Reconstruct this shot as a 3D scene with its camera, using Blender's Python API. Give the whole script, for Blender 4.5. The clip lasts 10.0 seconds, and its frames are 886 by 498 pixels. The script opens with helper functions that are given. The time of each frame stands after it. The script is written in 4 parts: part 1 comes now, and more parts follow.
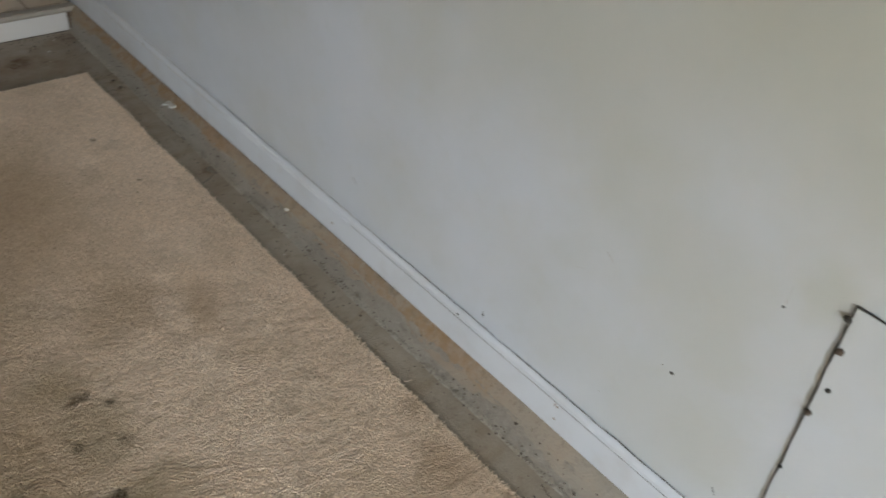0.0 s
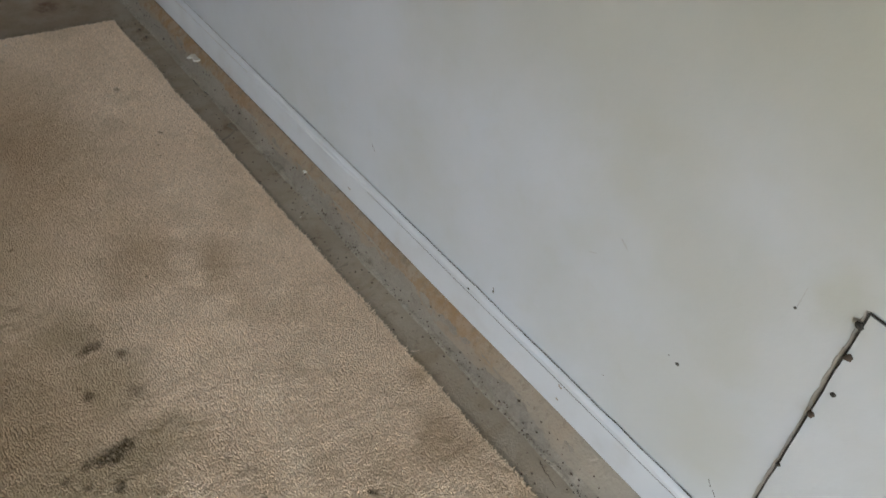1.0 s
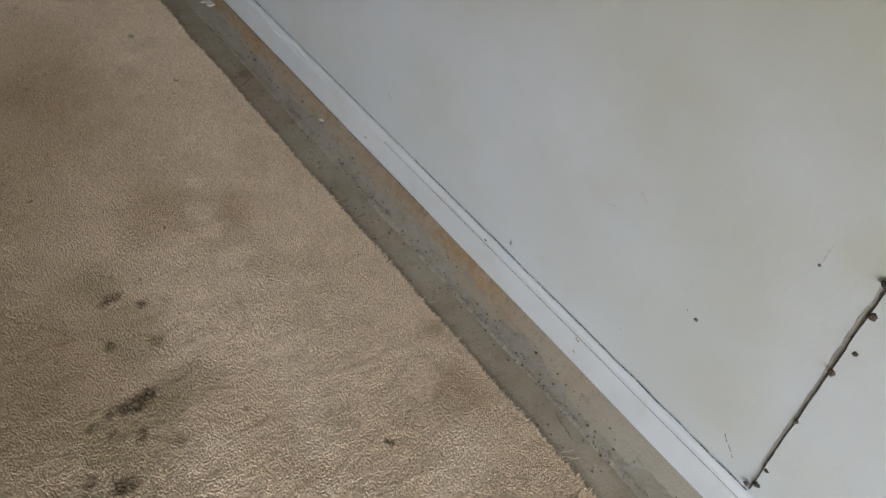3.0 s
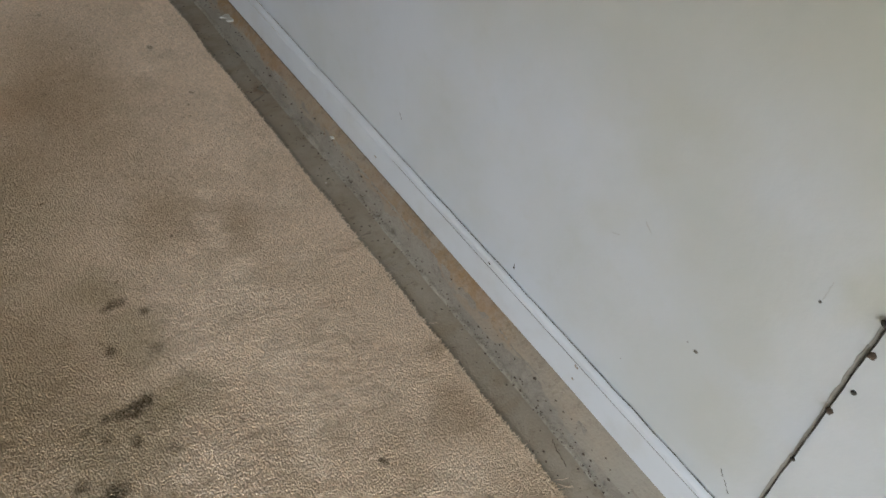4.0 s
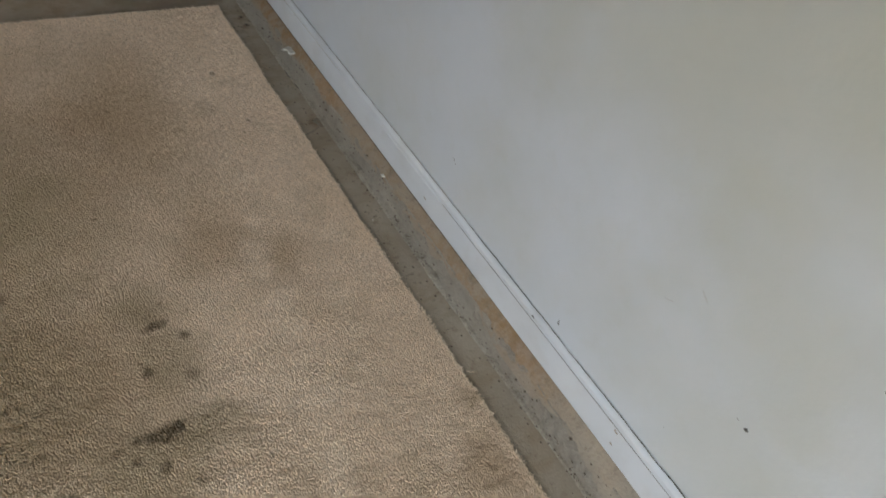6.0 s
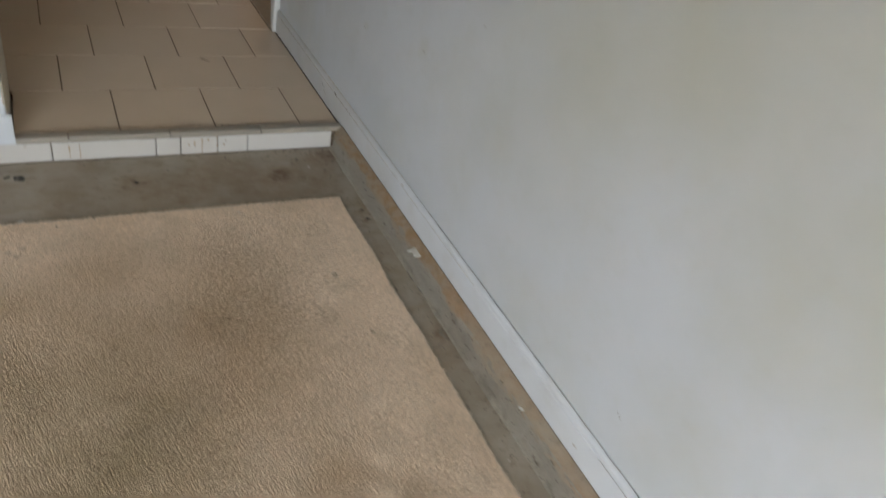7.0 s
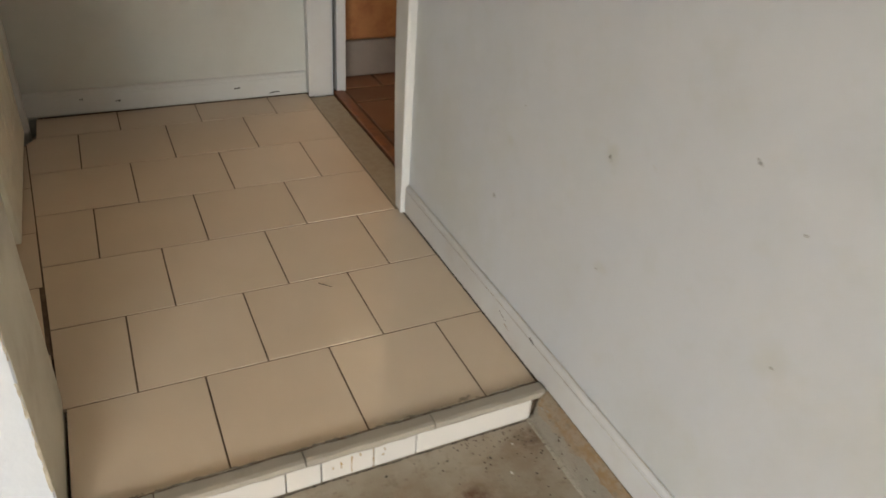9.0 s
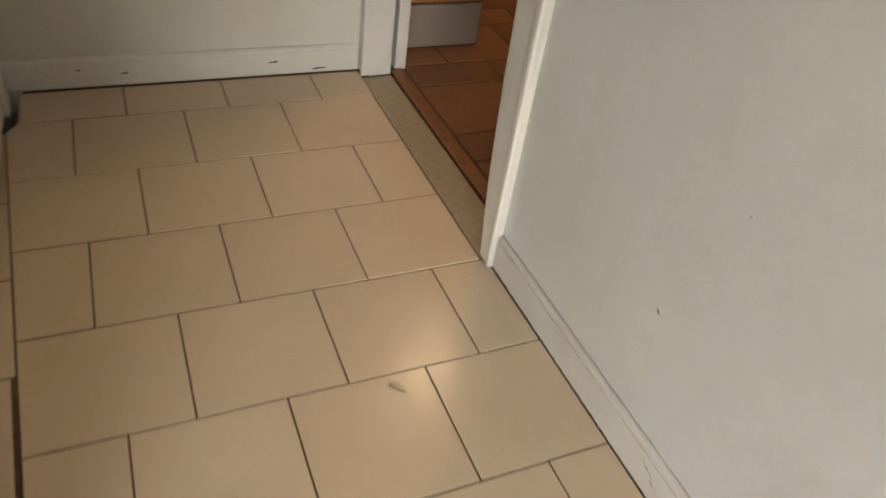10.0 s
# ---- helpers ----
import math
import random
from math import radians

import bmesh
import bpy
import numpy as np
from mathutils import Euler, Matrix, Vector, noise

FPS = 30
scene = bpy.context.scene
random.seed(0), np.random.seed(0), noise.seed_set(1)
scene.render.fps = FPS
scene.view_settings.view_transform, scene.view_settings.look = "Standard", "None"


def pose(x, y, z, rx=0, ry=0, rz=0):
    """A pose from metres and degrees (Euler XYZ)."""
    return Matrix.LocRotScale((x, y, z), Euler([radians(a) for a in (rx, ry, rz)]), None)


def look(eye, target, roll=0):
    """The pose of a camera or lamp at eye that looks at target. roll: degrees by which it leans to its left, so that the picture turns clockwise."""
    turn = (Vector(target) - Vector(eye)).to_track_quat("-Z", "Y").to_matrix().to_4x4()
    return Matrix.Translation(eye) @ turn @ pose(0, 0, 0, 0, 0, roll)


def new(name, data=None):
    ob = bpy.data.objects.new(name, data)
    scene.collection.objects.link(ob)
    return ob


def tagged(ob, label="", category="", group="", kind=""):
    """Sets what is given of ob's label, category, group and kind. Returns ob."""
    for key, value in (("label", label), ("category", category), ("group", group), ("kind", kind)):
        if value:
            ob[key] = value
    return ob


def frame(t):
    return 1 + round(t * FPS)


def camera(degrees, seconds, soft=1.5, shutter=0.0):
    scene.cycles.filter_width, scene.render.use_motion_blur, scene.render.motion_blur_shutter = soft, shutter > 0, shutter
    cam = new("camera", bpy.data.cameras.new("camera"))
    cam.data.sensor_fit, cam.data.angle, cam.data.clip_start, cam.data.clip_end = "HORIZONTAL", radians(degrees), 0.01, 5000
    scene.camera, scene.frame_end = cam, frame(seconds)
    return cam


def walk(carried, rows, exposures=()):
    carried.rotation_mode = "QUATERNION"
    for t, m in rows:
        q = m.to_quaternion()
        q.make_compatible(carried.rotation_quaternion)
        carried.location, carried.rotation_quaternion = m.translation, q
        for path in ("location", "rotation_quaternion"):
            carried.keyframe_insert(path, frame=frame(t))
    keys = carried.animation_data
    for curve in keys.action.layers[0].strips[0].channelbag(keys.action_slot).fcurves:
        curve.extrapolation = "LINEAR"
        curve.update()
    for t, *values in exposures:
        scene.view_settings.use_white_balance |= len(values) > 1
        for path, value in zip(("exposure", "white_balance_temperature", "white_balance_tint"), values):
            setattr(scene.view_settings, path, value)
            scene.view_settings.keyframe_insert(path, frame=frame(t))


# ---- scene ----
cam = camera(62.7, 10.0, shutter=0.45)
PATH = [
    (0, (-0.904, -2.784, 1.307), (0.251, -1.78, 0.019), 9.6),
    (0.1, (-0.897, -2.778, 1.308), (0.2252, -1.7507, 0.0098), 9.3),
    (0.2, (-0.897, -2.772, 1.315), (0.2144, -1.7278, 0.0204), 9.6),
    (0.5, (-0.898, -2.765, 1.324), (0.21, -1.722, 0.025), 10.6),
    (1, (-0.889, -2.776, 1.321), (0.194, -1.798, -0.046), 12.5),
    (1.5, (-0.875, -2.777, 1.311), (0.168, -1.815, -0.098), 12.9),
    (2, (-0.864, -2.773, 1.311), (0.161, -1.852, -0.138), 13.0),
    (2.5, (-0.859, -2.77, 1.315), (0.127, -1.833, -0.151), 11.8),
    (2.7, (-0.860, -2.765, 1.320), (0.1079, -1.8434, -0.1684), 11.3),
    (3.8, (-0.861, -2.774, 1.322), (0.1357, -1.8189, -0.1255), 13.1),
    (4, (-0.863, -2.776, 1.322), (0.123, -1.801, -0.119), 13.3),
    (4.5, (-0.873, -2.777, 1.323), (0.098, -1.768, -0.104), 14.2),
    (5, (-0.869, -2.778, 1.319), (0.09, -1.754, -0.106), 14.3),
    (6.3, (-0.897, -2.703, 1.322), (0.048, -1.556, -0.016), 15.9),
    (6.5, (-0.942, -2.659, 1.35), (-0.002, -1.427, 0.085), 15.7),
    (6.7, (-0.911, -2.542, 1.342), (-0.012, -1.223, 0.136), 13.9),
    (7, (-0.961, -2.36, 1.358), (-0.06, -0.988, 0.214), 13.3),
    (7.2, (-0.99, -2.24, 1.373), (-0.09, -0.828, 0.28), 11.7),
    (7.5, (-0.938, -2.043, 1.382), (-0.137, -0.477, 0.431), 7.8),
    (7.8, (-0.896, -1.837, 1.403), (-0.255, -0.211, 0.432), 5.3),
    (8, (-0.876, -1.708, 1.398), (-0.245, -0.082, 0.42), 5.5),
    (8.2, (-0.856, -1.589, 1.384), (-0.174, 0.009, 0.394), 6.0),
    (8.5, (-0.879, -1.375, 1.369), (-0.091, 0.159, 0.356), 4.0),
    (9, (-0.884, -1.103, 1.352), (-0.111, 0.386, 0.263), 4.7),
    (9.5, (-0.831, -0.717, 1.336), (-0.216, 0.748, 0.121), 7.6),
    (10, (-0.831, -0.358, 1.32), (-0.1, 1.012, 0.059), 9.0),
]
EXPOSURES = [(0.0, -0.63, 6400, 9), (6.3, -0.58, 6400, 9), (6.8, -0.26, 6450, 9), (7.4, 0.08, 6600, 9), (8.0, 0.27, 6900, 10), (8.5, 0.42, 7350, 11), (9.0, 0.58, 7450, 11), (9.5, 0.65, 7900, 11), (10.0, 0.92, 8050, 12)]
walk(cam, [(t, look(eye, target, roll)) for t, eye, target, roll in PATH], EXPOSURES)

# ---- world and light ----
world = bpy.data.worlds.new("world")
scene.world = world
world.use_nodes = True
wn = world.node_tree
sky = wn.nodes.new("ShaderNodeTexSky")
sky.sky_type, sky.sun_disc = "NISHITA", False
sky.sun_elevation, sky.sun_rotation = radians(38), radians(20)
wn.links.new(sky.outputs["Color"], wn.nodes["Background"].inputs["Color"])
wn.nodes["Background"].inputs["Strength"].default_value = 0.08

SUN_STRENGTH = 2.0
sun_data = bpy.data.lights.new("sun", "SUN")
sun_data.energy, sun_data.angle, sun_data.color = SUN_STRENGTH, radians(0.5), (1.0, 0.95, 0.88)
sun = new("sun", sun_data)
sun.matrix_world = look((0, 6, 8), (0, 0, 1.7))

WX0, WX1, WZ0, WZ1, WY = -4.3, -1.5, 0.90, 2.26, -6.2   # the glazed opening behind the walk


def area(name, m, sx, sy, watts, colour, spread=180):
    d = bpy.data.lights.new(name, "AREA")
    d.shape, d.size, d.size_y, d.energy, d.color, d.spread = "RECTANGLE", sx, sy, watts, colour, radians(spread)
    ob = new(name, d)
    ob.matrix_world = m
    return ob


# daylight entering by the window, aimed down as light from the sky is
area("window_daylight", look(((WX0 + WX1) / 2, WY + 0.08, (WZ0 + WZ1) / 2), ((WX0 + WX1) / 2 + 0.6, WY + 1.18, (WZ0 + WZ1) / 2 - 1.8)),
     WX1 - WX0, WZ1 - WZ0, 330, (0.82, 0.91, 1.0), 124)


def bulb(name, place, watts, colour, radius):
    d = bpy.data.lights.new(name, "POINT")
    d.energy, d.color, d.shadow_soft_size = watts, colour, radius
    ob = new(name, d)
    ob.location = place
    return ob


bulb("kitchen_bulb", (0.58, 2.25, 2.12), 12, (1.0, 0.79, 0.56), 0.13)


# ---- materials ----
class Nodes:
    """A small wrapper round one node material."""

    def __init__(self, name, rough=0.6, metal=0.0):
        self.mat = bpy.data.materials.new(name)
        self.mat.use_nodes = True
        self.nt = self.mat.node_tree
        self.bsdf = self.nt.nodes["Principled BSDF"]
        self.bsdf.inputs["Roughness"].default_value = rough
        self.bsdf.inputs["Metallic"].default_value = metal
        self.co = self.nt.nodes.new("ShaderNodeTexCoord").outputs["Object"]

    def put(self, socket, value):
        if hasattr(value, "is_linked"):
            self.nt.links.new(value, socket)
        else:
            socket.default_value = value

    def noise(self, scale, detail=4, rough=0.55, vec=None, distort=0.0):
        n = self.nt.nodes.new("ShaderNodeTexNoise")
        self.put(n.inputs["Vector"], self.co if vec is None else vec)
        n.inputs["Scale"].default_value, n.inputs["Detail"].default_value = scale, detail
        n.inputs["Roughness"].default_value, n.inputs["Distortion"].default_value = rough, distort
        return n.outputs["Fac"]

    def voronoi(self, scale, feature="F1", vec=None):
        n = self.nt.nodes.new("ShaderNodeTexVoronoi")
        n.feature = feature
        self.put(n.inputs["Vector"], self.co if vec is None else vec)
        n.inputs["Scale"].default_value = scale
        return n.outputs["Distance"]

    def stretch(self, sx, sy, sz, vec=None):
        n = self.nt.nodes.new("ShaderNodeMapping")
        self.put(n.inputs["Vector"], self.co if vec is None else vec)
        n.inputs["Scale"].default_value = (sx, sy, sz)
        return n.outputs["Vector"]

    def span(self, value, a, b, c=0.0, d=1.0):
        n = self.nt.nodes.new("ShaderNodeMapRange")
        n.interpolation_type = "SMOOTHSTEP"
        self.put(n.inputs["Value"], value)
        for key, v in zip(("From Min", "From Max", "To Min", "To Max"), (a, b, c, d)):
            n.inputs[key].default_value = v
        return n.outputs["Result"]

    def math(self, op, a, b=0.0):
        n = self.nt.nodes.new("ShaderNodeMath")
        n.operation = op
        self.put(n.inputs[0], a)
        self.put(n.inputs[1], b)
        return n.outputs[0]

    def vmath(self, op, a, b):
        n = self.nt.nodes.new("ShaderNodeVectorMath")
        n.operation = op
        self.put(n.inputs[0], a)
        self.put(n.inputs[1], b)
        return n.outputs["Value"] if op in ("DISTANCE", "LENGTH") else n.outputs["Vector"]

    def mix(self, fac, a, b, blend="MIX"):
        n = self.nt.nodes.new("ShaderNodeMix")
        n.data_type, n.blend_type = "RGBA", blend
        self.put(n.inputs[0], fac)
        for sock, v in ((n.inputs[6], a), (n.inputs[7], b)):
            self.put(sock, (*v, 1.0) if isinstance(v, tuple) and len(v) == 3 else v)
        return n.outputs[2]

    def random(self):
        return self.nt.nodes.new("ShaderNodeObjectInfo").outputs["Random"]

    def wobble(self, amount, scale):
        n = self.nt.nodes.new("ShaderNodeTexNoise")
        self.put(n.inputs["Vector"], self.co)
        n.inputs["Scale"].default_value, n.inputs["Detail"].default_value = scale, 3
        off = self.vmath("SUBTRACT", n.outputs["Color"], (0.5, 0.5, 0.5))
        return self.vmath("ADD", self.co, self.vmath("MULTIPLY", off, (amount, amount, amount)))

    def blobs(self, spots, vec):
        """The sum of soft round spots (x, y, z, radius, weight)."""
        total = 0.0
        for x, y, z, r, w in spots:
            one = self.span(self.vmath("DISTANCE", vec, (x, y, z)), r, r * 0.25, 0.0, w)
            total = one if isinstance(total, float) else self.math("ADD", total, one)
        return self.math("MINIMUM", total, 1.0)

    def colour(self, value):
        self.put(self.bsdf.inputs["Base Color"], (*value, 1.0) if isinstance(value, tuple) else value)

    def rough(self, value):
        self.put(self.bsdf.inputs["Roughness"], value)

    def bump(self, height, depth, strength=1.0):
        n = self.nt.nodes.new("ShaderNodeBump")
        n.inputs["Strength"].default_value, n.inputs["Distance"].default_value = strength, depth
        self.put(n.inputs["Height"], height)
        last = self.bsdf.inputs["Normal"]
        if last.is_linked:
            self.nt.links.new(last.links[0].from_socket, n.inputs["Normal"])
        self.nt.links.new(n.outputs["Normal"], last)


def paint(name, base, dirt, rough=0.5, amount=0.5, scale=1.6, spots=(), relief=0.0006):
    m = Nodes(name, rough)
    big = m.span(m.noise(scale, 5, 0.6), 0.42, 0.72)
    small = m.span(m.noise(14, 5, 0.65), 0.5, 0.75)
    c = m.mix(m.math("MULTIPLY", big, amount), base, dirt)
    c = m.mix(m.math("MULTIPLY", small, amount * 0.35), c, dirt)
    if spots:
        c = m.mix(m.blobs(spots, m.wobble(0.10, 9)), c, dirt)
    m.colour(c)
    m.rough(m.span(m.noise(6), 0.3, 0.7, rough - 0.08, rough + 0.12))
    m.bump(m.noise(90, 3), relief)
    m.bump(m.noise(5, 3), 0.004)
    return m.mat


# small smudges, plus wide yellowish blobs that paint in the upper wall's dimmer light
WALL_SMUDGES_AND_FALLOFF = [(0, -0.57, 0.60, 0.05, 0.3), (0, -0.08, 0.75, 0.03, 0.35), (0, -0.11, 0.51, 0.025, 0.25), (0, 0.30, 0.60, 0.025, 0.25),
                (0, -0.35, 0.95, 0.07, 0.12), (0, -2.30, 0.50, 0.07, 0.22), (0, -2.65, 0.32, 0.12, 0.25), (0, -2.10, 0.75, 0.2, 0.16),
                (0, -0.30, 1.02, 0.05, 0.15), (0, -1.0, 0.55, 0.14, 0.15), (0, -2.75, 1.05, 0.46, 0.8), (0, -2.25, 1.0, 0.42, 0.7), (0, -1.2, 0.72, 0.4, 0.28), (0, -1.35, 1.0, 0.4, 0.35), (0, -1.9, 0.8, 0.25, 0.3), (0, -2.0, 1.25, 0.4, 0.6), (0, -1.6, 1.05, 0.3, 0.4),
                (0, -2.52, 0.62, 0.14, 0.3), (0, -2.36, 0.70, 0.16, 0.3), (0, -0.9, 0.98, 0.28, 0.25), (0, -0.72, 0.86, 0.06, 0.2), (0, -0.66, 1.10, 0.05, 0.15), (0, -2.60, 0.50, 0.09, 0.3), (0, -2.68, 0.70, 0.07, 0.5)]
wall_paint = paint("wall_paint", (0.525, 0.55, 0.582), (0.425, 0.425, 0.355), 0.5, 0.45, 1.3, WALL_SMUDGES_AND_FALLOFF)
# same white paint, toned apart for the stronger cool daylight on this side
north_lit_paint = paint("north_lit_paint", (0.505, 0.53, 0.555), (0.43, 0.43, 0.415), 0.45, 0.25, 1.3)
# the return's warm dim light, put into the colour of the white paint
return_shade_tint = paint("return_shade_tint", (0.60, 0.565, 0.465), (0.44, 0.39, 0.30), 0.5, 0.5, 6.0)
hall_trim = paint("hall_trim", (0.53, 0.53, 0.51), (0.46, 0.42, 0.35), 0.46, 0.22, 6.0, relief=0.0004)
hall_paint = paint("hall_paint", (0.495, 0.50, 0.46), (0.40, 0.38, 0.32), 0.5, 0.3, 2.0)
ceiling_paint = paint("ceiling_paint", (0.78, 0.77, 0.74), (0.66, 0.63, 0.57), 0.7, 0.2, 1.0)
trim_paint = paint("trim_paint", (0.575, 0.595, 0.62), (0.36, 0.32, 0.255), 0.46, 0.16, 7.0,
                   [(-0.01, -0.35, 0.15, 0.3, 0.15), (-0.01, 0.02, 0.15, 0.3, 0.3), (-0.01, 0.45, 0.15, 0.3, 0.35), (-0.01, 0.8, 0.14, 0.25, 0.4)], relief=0.0004)
# baseboard white, toned likewise for the daylight on the north side
trim_north_lit = paint("trim_north_lit", (0.50, 0.525, 0.55), (0.40, 0.39, 0.365), 0.46, 0.14, 7.0, relief=0.0004)
door_paint = paint("door_paint", (0.76, 0.73, 0.60), (0.58, 0.52, 0.41), 0.46, 0.35, 3.0)
ochre_paint = paint("ochre_paint", (0.62, 0.33, 0.13), (0.42, 0.21, 0.08), 0.6, 0.4, 2.0)


def at_height(spots, z):
    return [(x, y, z, r, w) for x, y, r, w in spots]


def carpet_material():
    m = Nodes("carpet_pile", 0.95)
    w = m.wobble(0.15, 9)
    big = m.span(m.noise(2.3, 4, 0.6, w), 0.38, 0.68)
    mid = m.span(m.noise(7.5, 4, 0.6), 0.45, 0.75)
    c = m.mix(big, (0.725, 0.578, 0.437), (0.61, 0.475, 0.342))
    c = m.mix(m.math("MULTIPLY", mid, 0.35), c, (0.40, 0.315, 0.205))
    tawny = [(-0.60, -0.90, 0.24, 0.28), (-0.75, -1.05, 0.3, 0.3), (-0.36, -1.58, 0.08, 0.45), (-0.50, -1.50, 0.14, 0.35),
             (-0.20, -2.28, 0.09, 0.55), (-0.92, -1.75, 0.3, 0.4), (-0.9, -0.62, 0.18, 0.2), (-0.16, -2.12, 0.05, 0.6), (-0.80, -1.30, 0.5, 0.35), (-0.65, -0.75, 0.4, 0.32), (-1.05, -0.85, 0.35, 0.35), (-1.05, -1.8, 0.45, 0.3), (-0.45, -1.1, 0.3, 0.2), (-0.42, -1.62, 0.13, 0.25)]
    c = m.mix(m.math("MULTIPLY", m.blobs(at_height(tawny, 0.012), w), 0.8), c, (0.30, 0.20, 0.105))
    olive = [(-0.72, -1.62, 0.10, 0.5), (-0.68, -1.80, 0.12, 0.55), (-0.80, -2.02, 0.16, 0.6), (-0.66, -1.98, 0.11, 0.5), (-0.95, -2.2, 0.2, 0.4), (-1.0, -1.15, 0.36, 0.42), (-1.1, -1.75, 0.45, 0.55), (-0.85, -1.35, 0.26, 0.38)]
    c = m.mix(m.math("MULTIPLY", m.blobs(at_height(olive, 0.012), w), 0.75), c, (0.24, 0.19, 0.095))
    # pale streaks: the sheen of brushed pile painted into the carpet's colour
    nap = [(-0.315 + 0.137 * (y + 0.89) + 0.012 * math.sin(9 * y), y, 0.048 + 0.018 * math.sin(31 * y), 0.55) for y in (-0.9, -1.3, -1.45, -1.55, -1.63, -1.72, -1.80, -1.89, -1.98, -2.06, -2.14, -2.22, -2.30, -2.38)]
    nap += [(-0.30, -1.75, 0.05, 0.4), (-0.30, -1.86, 0.05, 0.4), (-0.31, -1.97, 0.05, 0.35), (-0.26, -2.40, 0.08, 0.4), (-0.35, -2.42, 0.1, 0.4), (-0.22, -1.55, 0.06, 0.35), (-0.5, -2.4, 0.09, 0.4), (-0.62, -2.3, 0.1, 0.3)]
    c = m.mix(m.math("MULTIPLY", m.blobs(at_height(nap, 0.012), m.wobble(0.09, 12)), 0.75), c, (0.86, 0.715, 0.565))
    w2 = m.wobble(0.016, 46)
    spill = [(-0.722, -1.697, 0.017, 0.6), (-0.703, -1.690, 0.020, 0.9), (-0.685, -1.692, 0.018, 0.8), (-0.655, -1.735, 0.017, 0.85),
            (-0.746, -1.804, 0.019, 0.85), (-0.668, -1.842, 0.026, 0.55), (-0.785, -1.950, 0.022, 0.75), (-0.762, -1.954, 0.028, 0.9),
            (-0.740, -1.950, 0.028, 0.85), (-0.724, -1.944, 0.018, 0.9), (-0.807, -1.950, 0.015, 0.9), (-0.843, -1.960, 0.016, 0.7),
            (-0.818, -1.990, 0.016, 0.75), (-0.773, -2.023, 0.017, 0.95), (-0.720, -2.068, 0.017, 0.45), (-0.831, -2.096, 0.028, 0.85),
            (-0.850, -2.100, 0.024, 0.8), (-0.885, -2.060, 0.022, 0.7), (-0.901, -2.083, 0.016, 0.8), (-0.940, -2.050, 0.016, 0.6)]
    drops = [(-0.398, -2.293, 0.012, 1.0), (-0.404, -2.286, 0.008, 1.0), (-0.590, -2.078, 0.009, 1.0), (-0.285, -0.796, 0.012, 0.8), (-0.263, -1.052, 0.010, 0.8),
            (-0.522, -1.556, 0.006, 0.9), (-0.24, -0.83, 0.009, 0.6), (-0.90, -0.955, 0.012, 0.7), (-1.000, -1.507, 0.030, 0.7),
            (-1.040, -1.470, 0.030, 0.8), (-0.965, -1.513, 0.020, 0.7), (-1.007, -1.600, 0.016, 0.9), (-1.085, -0.515, 0.014, 0.4),
            (-1.118, -0.530, 0.014, 0.45), (-1.10, -0.545, 0.012, 0.4), (-0.52, -0.52, 0.01, 0.4), (-0.35, -0.72, 0.008, 0.5)]
    c = m.mix(m.math("MULTIPLY", m.blobs(at_height(spill + drops, 0.012), w2), m.span(m.noise(170, 3, 0.6), 0.32, 0.62, 0.40, 1.0)), c, (0.066, 0.044, 0.016))
    fleck = m.math("MULTIPLY", m.span(m.noise(62, 2, 0.5), 0.70, 0.76), m.span(m.noise(4.5, 2), 0.45, 0.6))
    c = m.mix(m.math("MULTIPLY", fleck, 0.75), c, (0.16, 0.105, 0.055))
    tint = m.nt.nodes.new("ShaderNodeNewGeometry").outputs["Random Per Island"]
    c = m.mix(tint, m.mix(1.0, c, (0.90, 0.89, 0.88), "MULTIPLY"), m.mix(1.0, c, (1.18, 1.175, 1.17), "MULTIPLY"))
    m.colour(c)
    m.put(m.bsdf.inputs["Sheen Weight"], 0.02)
    m.bump(m.noise(700, 2, 0.6), 0.0012)
    return m.mat


